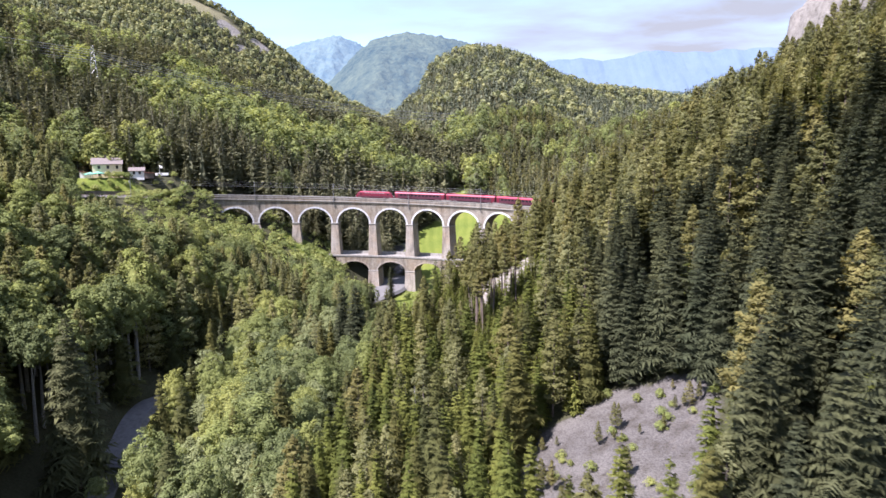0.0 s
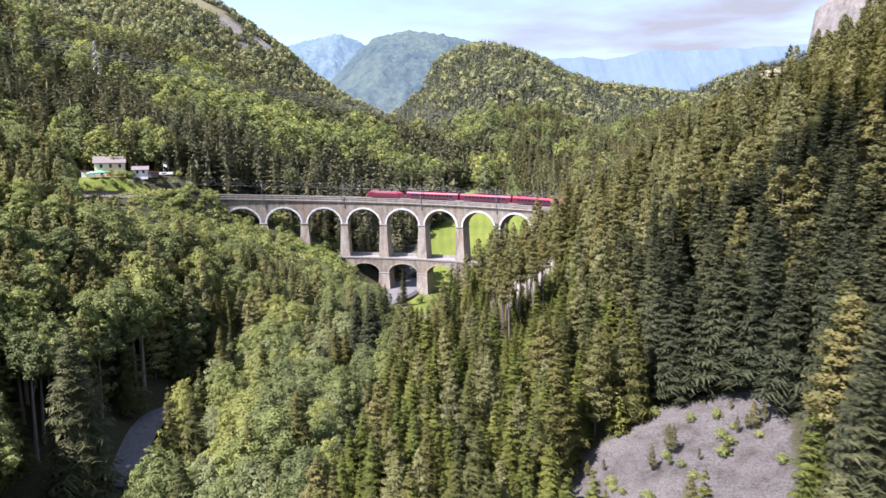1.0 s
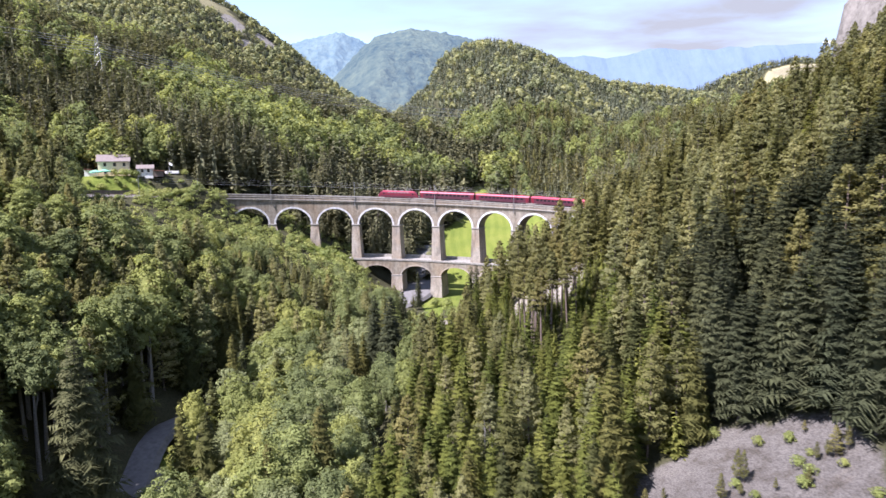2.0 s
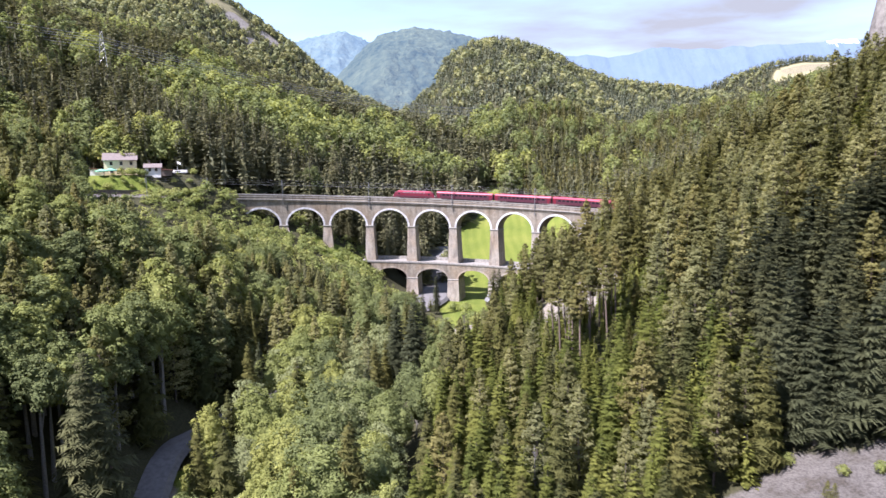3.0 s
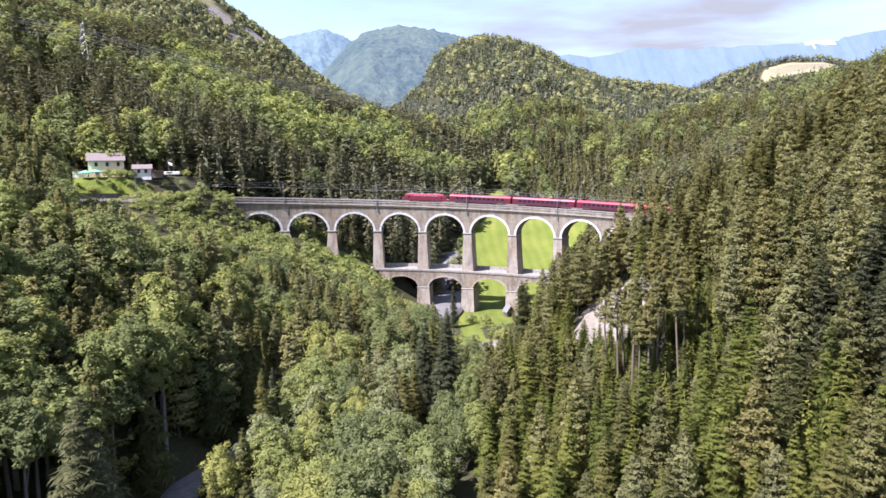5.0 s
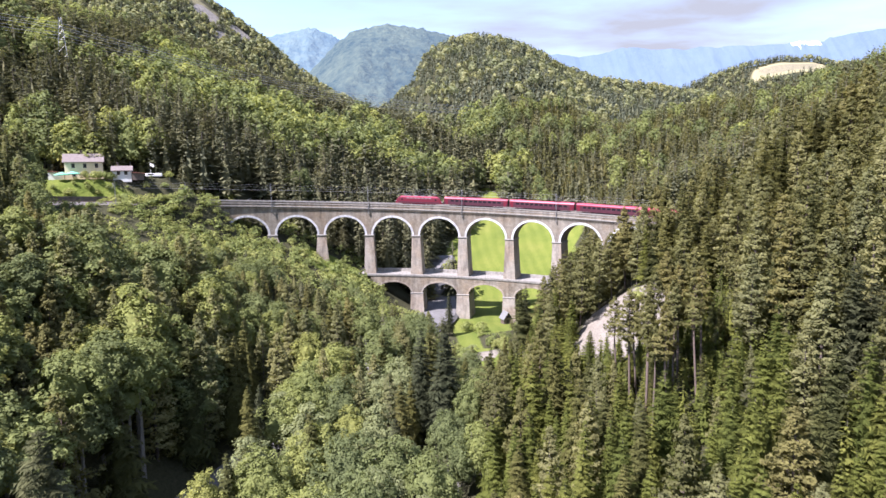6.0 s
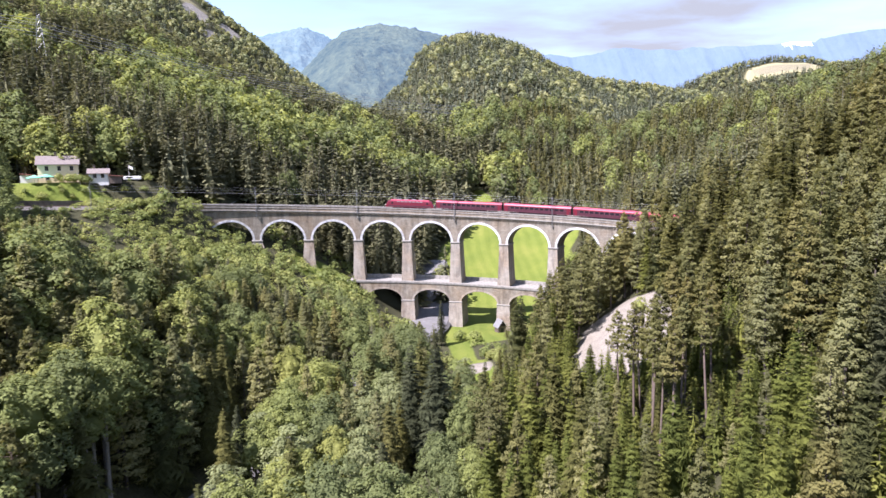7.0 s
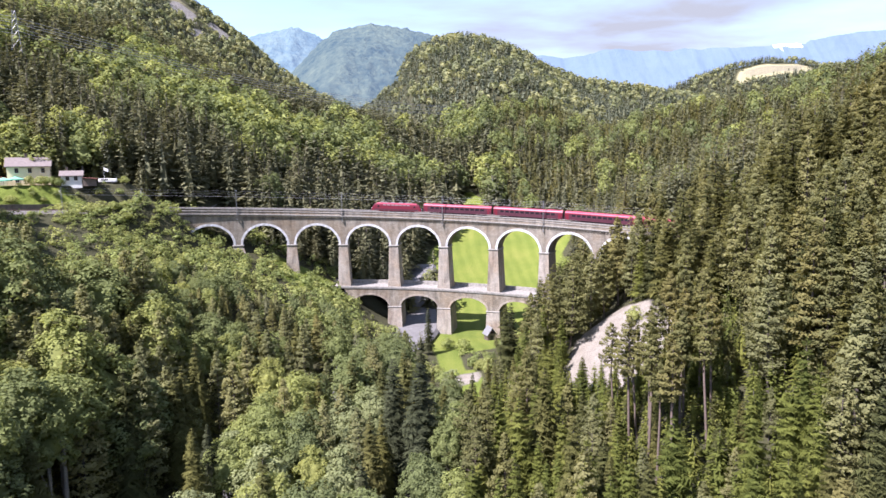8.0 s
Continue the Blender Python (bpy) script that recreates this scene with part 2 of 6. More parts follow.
MAT["cream"] = plain("cream_render", (0.80, 0.66, 0.43), 0.9, 0, 0.8, 0.08, 0.2)
MAT["white"] = plain("white_render", (0.74, 0.73, 0.70), 0.9, 0, 0.8, 0.08, 0.2)
MAT["tile"] = plain("faded_pinkish_roof_tile", (0.180, 0.150, 0.138), 0.85, 0, 1.2, 0.18, 0.4)
MAT["redtile"] = plain("red_roof_tile", (0.28, 0.12, 0.09), 0.85, 0, 1.5, 0.25, 0.4)
MAT["canvas"] = plain("mint_green_canvas", (0.17, 0.46, 0.31), 0.8, 0, 1.0, 0.1)


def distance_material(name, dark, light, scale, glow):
    """Distant mountains: woods and meadows blurred together; a blue emission paints in the airlight."""
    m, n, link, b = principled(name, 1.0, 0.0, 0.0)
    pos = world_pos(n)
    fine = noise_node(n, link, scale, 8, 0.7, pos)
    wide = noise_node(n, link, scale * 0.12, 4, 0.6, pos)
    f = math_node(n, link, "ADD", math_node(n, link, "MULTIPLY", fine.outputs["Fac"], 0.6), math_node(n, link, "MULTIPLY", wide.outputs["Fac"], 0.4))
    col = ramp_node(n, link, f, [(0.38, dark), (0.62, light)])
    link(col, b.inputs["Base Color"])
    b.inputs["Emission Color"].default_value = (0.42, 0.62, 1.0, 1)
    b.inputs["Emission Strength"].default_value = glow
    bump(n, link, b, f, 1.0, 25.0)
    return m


# blue in these colours and in the glow stands in for haze
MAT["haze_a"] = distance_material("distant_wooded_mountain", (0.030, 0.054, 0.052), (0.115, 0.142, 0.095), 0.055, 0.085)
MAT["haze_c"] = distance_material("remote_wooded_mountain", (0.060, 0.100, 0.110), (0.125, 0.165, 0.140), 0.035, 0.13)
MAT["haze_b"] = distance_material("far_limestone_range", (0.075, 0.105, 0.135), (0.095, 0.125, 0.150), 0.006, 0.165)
MAT["snow"] = plain("old_snow", (0.80, 0.84, 0.90), 0.8, 0, 0.01, 0.05)

# ---------------------------------------------------------------- mesh helpers


def link_mesh(name, me, mats, parent=None, label=""):
    for m in mats:
        me.materials.append(m)
    ob = new(name, me)
    if parent is not None:
        ob.parent = parent
    if label:
        ob["label"] = label
    return ob


def part(name, bm, material, parent, label="", smooth=False):
    """One bmesh as one mesh object under a thing or a part."""
    me = bpy.data.meshes.new(name)
    bmesh.ops.recalc_face_normals(bm, faces=bm.faces)
    bm.to_mesh(me)
    bm.free()
    if smooth:
        me.polygons.foreach_set("use_smooth", [True] * len(me.polygons))
    return link_mesh(name, me, [material], parent, label)


def np_mesh(name, verts, tris, mat_index=None, tone=None, normals=None):
    """A mesh from arrays of corners and triangles."""
    me = bpy.data.meshes.new(name)
    verts, tris = np.asarray(verts, np.float32), np.asarray(tris, np.int32)
    me.vertices.add(len(verts))
    me.vertices.foreach_set("co", verts.ravel())
    me.loops.add(tris.size)
    me.loops.foreach_set("vertex_index", tris.ravel())
    me.polygons.add(len(tris))
    me.polygons.foreach_set("loop_start", np.arange(len(tris), dtype=np.int32) * 3)
    if mat_index is not None:
        me.polygons.foreach_set("material_index", np.asarray(mat_index, np.int32))
    if tone is not None:
        a = me.attributes.new("tone", "FLOAT", "POINT")
        a.data.foreach_set("value", np.asarray(tone, np.float32))
    me.update(calc_edges=True)
    if normals is not None:
        me.polygons.foreach_set("use_smooth", np.ones(len(tris), bool))
        me.attributes.new("custom_normal", "FLOAT_VECTOR", "POINT").data.foreach_set("vector", np.asarray(normals, np.float32).ravel())
        me.update()
    return me


def box(bm, cx, cy, cz, sx, sy, sz, rz=0.0, bevel=0.0, m=None):
    mat = Matrix.Translation((cx, cy, cz)) @ Matrix.Rotation(rz, 4, "Z") @ Matrix.Diagonal((sx, sy, sz, 1))
    if m is not None:
        mat = m @ mat
    made = bmesh.ops.create_cube(bm, size=1.0, matrix=mat)
    if bevel:
        edges = list({e for v in made["verts"] for e in v.link_edges})
        bmesh.ops.bevel(bm, geom=edges, offset=bevel, segments=2, affect="EDGES", profile=0.6)
    return made["verts"]


def tube(bm, a, b, r0, r1=None, sides=8):
    a, b = Vector(a), Vector(b)
    r1 = r0 if r1 is None else r1
    d = b - a
    m = Matrix.Translation((a + b) / 2) @ d.to_track_quat("Z", "Y").to_matrix().to_4x4()
    bmesh.ops.create_cone(bm, cap_ends=True, segments=sides, radius1=r0, radius2=r1, depth=d.length, matrix=m)


def empty(name, m=None):
    ob = new(name)
    ob.empty_display_size = 0.5
    if m is not None:
        ob.matrix_world = m
    return ob


# ---------------------------------------------------------------- the lie of the land


def lattice(x, y, seed):
    """Smooth value noise on a unit lattice, -1 to 1."""
    xi, yi = np.floor(x).astype(np.int64), np.floor(y).astype(np.int64)
    fx, fy = x - xi, y - yi
    fx, fy = fx * fx * (3 - 2 * fx), fy * fy * (3 - 2 * fy)

    def h(a, b):
        k = (a * 374761393 + b * 668265263 + seed * 1442695041) & 0x7FFFFFFF
        k = ((k ^ (k >> 13)) * 1274126177) & 0x7FFFFFFF
        return (k ^ (k >> 16)) % 65536 / 32768.0 - 1.0
    top = h(xi, yi) * (1 - fx) + h(xi + 1, yi) * fx
    bot = h(xi, yi + 1) * (1 - fx) + h(xi + 1, yi + 1) * fx
    return top * (1 - fy) + bot * fy


def fractal(x, y, size, seed, octaves=4):
    s, amp, tot = 0, 1.0, 0
    for k in range(octaves):
        s = s + amp * lattice(x / size * 2 ** k, y / size * 2 ** k, seed + k)
        tot += amp
        amp *= 0.5
    return s / tot


def sstep(a, b, v):
    t = np.clip((v - a) / (b - a), 0, 1)
    return t * t * (3 - 2 * t)


# cross-sections of the valley, from the south northwards: (x, height)
SECTIONS = [
    (-60, [(-300, 90), (-190, 52), (-130, 10), (-100, -22), (-45, -32), (-20, -22), (60, 22), (140, 80), (300, 165)]),
    (130, [(-300, 100), (-190, 58), (-130, 20), (-110, -5), (-101, -13), (-90, -17), (-45, -18), (-22, -13), (33, 10), (75, 36), (110, 62), (300, 172)]),
    (190, [(-300, 102), (-190, 60), (-130, 24), (-119, 13), (-108, 6), (-98, 0), (-91, -12), (-84, -14), (-60, -14), (-45, -13), (-25, -10), (-8, -3), (4, 4), (11, 10), (18, 15), (30, 22), (45, 29), (110, 66), (300, 175)]),
    (250, [(-300, 106), (-190, 62), (-130, 38), (-100, 18), (-84, 8), (-70, 0), (-50, -4), (-20, -1), (-8, 1), (2, 5), (11, 10), (20, 16), (30, 22), (42, 29), (110, 68), (300, 178)]),
    (315, [(-300, 122), (-200, 66), (-160, 57), (-126, 45), (-110, 37), (-54, 12), (-38, -1), (12, -3), (30, 7), (54, 34), (150, 74), (300, 152)]),
    (362, [(-300, 134), (-200, 84), (-130, 66), (-92, 42), (-54, 18), (-32, 0), (0, -2), (40, 2), (70, 30), (155, 71), (300, 148)]),
    (440, [(-300, 156), (-200, 106), (-120, 78), (-52, 42), (-25, 30), (0, 27), (35, 28), (60, 36), (160, 68), (300, 138)]),
    (590, [(-400, 186), (-300, 164), (-220, 154), (-170, 124), (-112, 101), (-50, 86), (10, 70), (50, 66), (80, 70), (200, 97), (320, 108)]),
    (760, [(-400, 150), (-200, 120), (-100, 90), (0, 74), (60, 72), (160, 80), (320, 96)]),
]
# wooded ridges behind: distance north, steepness, rounding, crest (x, height)
RIDGES = [
    (880, 0.42, 60, [(-80, 90), (-14, 146), (17, 168), (39, 184), (69, 189), (106, 183), (136, 166), (181, 147), (260, 120), (400, 100)]),
    (1060, 0.40, 60, [(-120, 120), (-70, 152), (-29, 186), (-15, 220), (21, 240), (65, 248), (109, 239), (145, 225), (198, 198), (233, 186), (278, 180), (360, 168), (520, 150)]),
    (1150, 0.45, 60, [(-900, 470), (-548, 405), (-454, 378), (-389, 348), (-361, 334), (-315, 300), (-268, 266), (-221, 223), (-174, 188), (-136, 168), (-60, 130), (60, 100)]),
    (1300, 0.50, 30, [(300, 120), (480, 200), (541, 225), (606, 246), (661, 254), (717, 252), (762, 242), (830, 243), (1000, 260)]),
]
BACK_RIDGES = [
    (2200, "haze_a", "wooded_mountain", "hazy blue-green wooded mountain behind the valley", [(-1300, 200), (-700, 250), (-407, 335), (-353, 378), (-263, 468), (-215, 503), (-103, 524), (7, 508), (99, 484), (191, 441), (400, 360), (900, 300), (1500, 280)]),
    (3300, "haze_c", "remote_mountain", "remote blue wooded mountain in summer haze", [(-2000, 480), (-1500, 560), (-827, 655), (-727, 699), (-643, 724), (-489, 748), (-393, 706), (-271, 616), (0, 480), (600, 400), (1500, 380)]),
]
TRACK_C, TRACK_R, TH0, DTH = Vector((-54.14, 191.25)), 136.97, -0.28242, 0.140293


def soft_lookup(x, pts):
    xs, zs = np.array([p[0] for p in pts], float), np.array([p[1] for p in pts], float)
    return sum(np.interp(x + d, xs, zs) * w for d, w in ((-7, 0.2), (-3.5, 0.2), (0, 0.2), (3.5, 0.2), (7, 0.2)))


def deck_z(i):
    return 47.6 - 0.92 * i


def land(x, y):
    """Height of the ground."""
    x, y = np.asarray(x, float), np.asarray(y, float)
    rows = np.stack([soft_lookup(x, pts) for _, pts in SECTIONS])
    ys = np.array([s[0] for s in SECTIONS], float)
    k = np.clip(np.searchsorted(ys, y, side="right") - 1, 0, len(ys) - 2)
    f = np.clip((y - ys[k]) / (ys[k + 1] - ys[k]), 0, 1)
    take = lambda q: np.take_along_axis(rows, np.asarray(q)[None], 0)[0]
    z = take(k) * (1 - f) + take(k + 1) * f
    z = z - np.clip(y - 760, 0, None) * 0.10
    for y0, slope, w, crest in RIDGES:
        xs, zs = [c[0] for c in crest], [c[1] for c in crest]
        hill = np.interp(x, xs, zs) - slope * (np.sqrt((y - y0) ** 2 + w * w) - w)
        hill = hill + fractal(x, y, 120, 31) * 10 * sstep(0, 200, np.abs(y - y0))
        z = np.maximum(z, hill)
    hilly = sstep(25, 70, np.abs(x + 20)) * sstep(-200, 60, y)
    z = z + fractal(x, y, 45, 7) * 3.2 * hilly + fractal(x, y, 9, 11, 2) * 0.35
    # limestone crag high on the eastern flank
    crag = sstep(163, 170, x) * sstep(285, 300, y) * (1 - sstep(322, 345, y)) * (1 - sstep(240, 290, x))
    z = z + crag * (42 + 13 * fractal(x, y, 13, 57))
    # house terrace and the railway shelf beside it
    d = np.hypot((x + 149) / 30, (y - 311.5) / 9)
    z = z + (57.6 - z) * (1 - sstep(0.8, 1.7, d))
    d = np.hypot((x + 137) / 12, (y - 321) / 6)
    z = z + (57.5 - z) * (1 - sstep(0.8, 1.7, d))
    r = np.hypot(x - TRACK_C.x, y - TRACK_C.y)
    i = (np.arctan2(x - TRACK_C.x, y - TRACK_C.y) - TH0) / DTH
    shelf = (1 - sstep(5.5, 10, np.abs(r - (TRACK_R + 3.8)))) * sstep(-1.15, -1.4, i) * (y > 190)
    shelf = np.where(i < -1.0, shelf, 0) + np.where((i > 8.9) & (y > 190), 1 - sstep(5.5, 10, np.abs(r - (TRACK_R + 3.8))), 0)
    z = z + (deck_z(np.clip(i, -4, 12)) - 1.9 - z) * np.clip(shelf, 0, 1)
    return z


def land1(x, y):
    return float(land(np.array([x]), np.array([y]))[0])


ROAD = [(-24, 395), (-25, 360), (-27, 322), (-38, 285), (-58, 240), (-75, 213), (-83, 199), (-88, 187), (-88, 175), (-85, 160), (-77, 130), (-70, 90)]


def road_distance(x, y):
    best = np.full(np.shape(x), 1e9)
    for (ax, ay), (bx, by) in zip(ROAD, ROAD[1:]):
        t = np.clip(((x - ax) * (bx - ax) + (y - ay) * (by - ay)) / ((bx - ax) ** 2 + (by - ay) ** 2), 0, 1)
        best = np.minimum(best, np.hypot(x - ax - t * (bx - ax), y - ay - t * (by - ay)))
    return best


def blob(x, y, cx, cy, rx, ry, turn=0.0, rag=0.25, seed=3):
    c, s = math.cos(turn), math.sin(turn)
    u, v = (x - cx) * c + (y - cy) * s, -(x - cx) * s + (y - cy) * c
    return 1 - sstep(0.85, 1.15, np.hypot(u / rx, v / ry) * (1 + rag * fractal(x, y, 14, seed)))


def meadow(x, y):
    m = np.maximum(blob(x, y, 14, 385, 34, 58, 0.0, 0.12), blob(x, y, 34, 424, 26, 30, 0.0, 0.12))
    m = np.maximum(m, blob(x, y, 10, 462, 9, 40, -0.1, 0.2))
    m = np.maximum(m, blob(x, y, -3, 325, 30, 34))
    m = np.maximum(m, blob(x, y, -17, 270, 5, 34, 0.1))
    m = np.maximum(m, blob(x, y, -79, 174, 6, 12, 0.1))
    m = np.maximum(m, blob(x, y, 650, 1238, 80, 32, 0.15, 0.1))
    m = np.maximum(m, 0.5 * blob(x, y, -395, 1085, 70, 45, 0.0, 0.5))
    m = np.maximum(m, np.maximum(blob(x, y, -168, 298, 24, 8), blob(x, y, -150, 304, 30, 7, 0.1, 0.3)))
    m = np.maximum(m, blob(x, y, -66, 325, 16, 9, 0.1, 0.5) * 0.9)
    return m


def gravel_slide(x, y):
    """The slide below the pines, painted sunlit-pale, and the gravel beside road and path."""
    m = np.maximum(blob(x, y, 22, 234, 14, 22, -0.2, 0.25, 9), blob(x, y, -82.5, 166, 2.6, 9, 0.1, 0.2, 9))
    return np.maximum(m, blob(x, y, -14.5, 262, 4.5, 5, 0.2, 0.2, 9))


def scree(x, y):
    m = blob(x, y, 28, 106, 17, 25, -0.4, 0.3, 5)
    m = np.maximum(m, gravel_slide(x, y))
    m = np.maximum(m, 0.5 * blob(x, y, 650, 1238, 80, 32, 0.15, 0.1))
    return m


def crag_cover(x, y):
    m = sstep(157, 166, x) * sstep(277, 290, y) * (1 - sstep(330, 350, y)) * (1 - sstep(245, 290, x))
    for cx, cy, rx, ry in ((120, 905, 16, 9), (150, 925, 10, 12), (8, 640, 5, 10), (32, 640, 8, 8), (20, 660, 5, 9), (-330, 1060, 18, 25), (-290, 1085, 14, 22), (-300, 1020, 10, 20), (-250, 2080, 14, 60), (-300, 2050, 16, 40)):
        m = np.maximum(m, blob(x, y, cx, cy, rx, ry, 0.3, 0.5, 13))
    return m


def stretched(lo, hi, a, b, step, grow):
    """Even steps between a and b, growing outside."""
    mid = list(np.arange(a, b, step))
    s, v = step, b
    up = []
    while v < hi:
        up.append(v)
        s *= grow
        v += s
    s, v = step, a
    down = []
    while v > lo:
        s *= grow
        v -= s
        down.append(v)
    return np.array(down[::-1] + mid + up + [hi + 50])


def build_ground():
    gx = stretched(-3800, 3800, -240, 260, 3.8, 1.06)
    gy = stretched(-900, 4700, 60, 620, 3.8, 1.04)
    X, Y = np.meshgrid(gx, gy)
    Z = land(X, Y)
    nx, ny = len(gx), len(gy)
    V = np.stack([X, Y, Z], -1).reshape(-1, 3)
    a = (np.arange(ny - 1)[:, None] * nx + np.arange(nx - 1)[None]).ravel()
    T = np.concatenate([np.stack([a, a + 1, a + nx + 1], -1), np.stack([a, a + nx + 1, a + nx], -1)])
    me = np_mesh("ground", V, T)
    me.polygons.foreach_set("use_smooth", [True] * len(me.polygons))
    c = np.ones((len(V), 4), np.float32)
    c[:, 0], c[:, 1], c[:, 2], c[:, 3] = meadow(V[:, 0], V[:, 1]), scree(V[:, 0], V[:, 1]), crag_cover(V[:, 0], V[:, 1]), gravel_slide(V[:, 0], V[:, 1]) > 0.05
    at = me.color_attributes.new("cover", "FLOAT_COLOR", "POINT")
    at.data.foreach_set("color", c.ravel())
    ob = link_mesh("ground", me, [MAT["ground"]])
    tagged(ob, "wooded valley ground with hay meadow and pale scree", "ground", kind="structure")


build_ground()


def build_road():
    pts = []
    for (ax, ay), (bx, by) in zip(ROAD, ROAD[1:]):
        k = max(2, int(math.hypot(bx - ax, by - ay) / 3))
        pts += [Vector((ax + (bx - ax) * j / k, ay + (by - ay) * j / k)) for j in range(k)]
    for _ in range(6):
        pts = [pts[0]] + [(a + b * 2 + c) / 4 for a, b, c in zip(pts, pts[1:], pts[2:])] + [pts[-1]]
    bm = bmesh.new()
    rows = []
    for j, p in enumerate(pts):
        d = (pts[min(j + 1, len(pts) - 1)] - pts[max(j - 1, 0)]).normalized()
        s = Vector((-d.y, d.x))
        w = 3.0 if p.y < 300 else 7.5
        zc = max(land1(p.x + s.x * q, p.y + s.y * q) for q in (-w, 0, w)) + 0.12
        rows.append([bm.verts.new((p.x + s.x * q, p.y + s.y * q, zc + h)) for q, h in ((-w - 1.2, -1.2), (-w, 0), (0, 0.06), (w, 0), (w + 1.2, -1.2))])
    for a, b in zip(rows, rows[1:]):
        for k in range(4):
            bm.faces.new((a[k], a[k + 1], b[k + 1], b[k]))
    ob = part("road", bm, MAT["asphalt"], None)
    tagged(ob, "narrow grey asphalt valley road below the wooded bank", "road", kind="structure")


build_road()

# ---------------------------------------------------------------- the railway viaduct
PITCH = TRACK_R * DTH


def on_curve(i, r, z):
    """Place at pier number i, r metres outwards from the inner face, height z."""
    th = TH0 + DTH * i
    return Vector((TRACK_C.x + (TRACK_R + r) * math.sin(th), TRACK_C.y + (TRACK_R + r) * math.cos(th), z))


def curved(name, verts, faces, material, parent, label=""):
    me = bpy.data.meshes.new(name)
    me.from_pydata([on_curve(*v) for v in verts], [], faces)
    uv = me.uv_layers.new(name="uv")
    for lp in me.loops:
        i, r, z = verts[lp.vertex_index]
        uv.data[lp.index].uv = (i * PITCH + r, z)
    bm = bmesh.new()
    bm.from_mesh(me)
    bmesh.ops.recalc_face_normals(bm, faces=bm.faces)
    bm.to_mesh(me)
    bm.free()
    return link_mesh(name, me, [material], parent, label)


def sweep(name, i0, i1, steps, section, material, parent, label=""):
    """A band along the curve; section(i) gives its outline as (r, z)."""
    verts, faces = [], []
    n = len(section(i0))
    for k in range(steps + 1):
        i = i0 + (i1 - i0) * k / steps
        verts += [(i, r, z) for r, z in section(i)]
    for k in range(steps):
        for j in range(n):
            a, b = k * n + j, k * n + (j + 1) % n
            faces.append((a, b, b + n, a + n))
    faces += [tuple(range(n)), tuple(steps * n + j for j in range(n))]
    return curved(name, verts, faces, material, parent, label)


def bay(name, i0, spring, rise, top, r0, r1, half, material, parent):
    """One arched bay of wall, from pier middle to pier middle, pierced by its arch."""
    verts, faces = [], []
    cols = [0.0] + [half + (1 - 2 * half) * (0.5 - 0.5 * math.cos(math.pi * k / 22)) for k in range(23)] + [1.0]
    for q in cols:
        i = i0 + q
        w = (q - 0.5) / (0.5 - half)
        lo = spring(i) + (rise * math.sqrt(max(0.0, 1 - w * w)) if abs(w) < 1 else 0.0)
        verts += [(i, r0, lo), (i, r0, top(i)), (i, r1, top(i)), (i, r1, lo)]
    for k in range(len(cols) - 1):
        a = 4 * k
        for j in range(4):
            b = (j + 1) % 4
            faces.append((a + j, a + b, a + 4 + b, a + 4 + j))
    e = 4 * (len(cols) - 1)
    faces += [(0, 1, 2, 3), (e, e + 1, e + 2, e + 3)]
    return curved(name, verts, faces, material, parent)


def ring(i0, spring, rise, half, thick, r0, r1, material, parent, label=""):
    """The proud ring of wedge stones round an arch."""
    verts, faces = [], []
    hw = (0.5 - half)
    n = 26
    for k in range(n + 1):
        a = math.pi * k / n
        grow = thick / PITCH
        for s, t in ((0.0, 0.0), (grow, thick)):
            q = 0.5 - (hw + s) * math.cos(a)
            z = spring(i0 + q) + (rise + t) * math.sin(a)
            verts += [(i0 + q, r0, z), (i0 + q, r1, z)]
    for k in range(n):
        a = 4 * k
        faces += [(a, a + 4, a + 6, a + 2), (a + 1, a + 3, a + 7, a + 5), (a + 2, a + 6, a + 7, a + 3), (a, a + 1, a + 5, a + 4)]
    faces += [(0, 2, 3, 1), (4 * n, 4 * n + 1, 4 * n + 3, 4 * n + 2)]
    return curved("arch_ring", verts, faces, material, parent, label)


def prism(name, rings, material, parent, label=""):
    """Stacked four-cornered rings (i middle, half width, r0, r1, z), as one tapering block."""
    verts, faces = [], []
    for i, h, r0, r1, z in rings:
        q = h / PITCH
        verts += [(i - q, r0, z), (i + q, r0, z), (i + q, r1, z), (i - q, r1, z)]
    for k in range(len(rings) - 1):
        for j in range(4):
            a, b = 4 * k + j, 4 * k + (j + 1) % 4
            faces.append((a, b, b + 4, a + 4))
    e = 4 * (len(rings) - 1)
    faces += [(3, 2, 1, 0), (e, e + 1, e + 2, e + 3)]
    return curved(name, verts, faces, material, parent, label)


UP_SPRING = lambda i: 34.04 - 0.62 * i
LOW_SPRING = lambda i: 10.0 - 0.47 * i
LOW_TOP = lambda i: 18.1 - 0.62 * i
WIDE = 7.6          # the upper storey's thickness
LOW_WIDE = 10.0     # the lower storey's


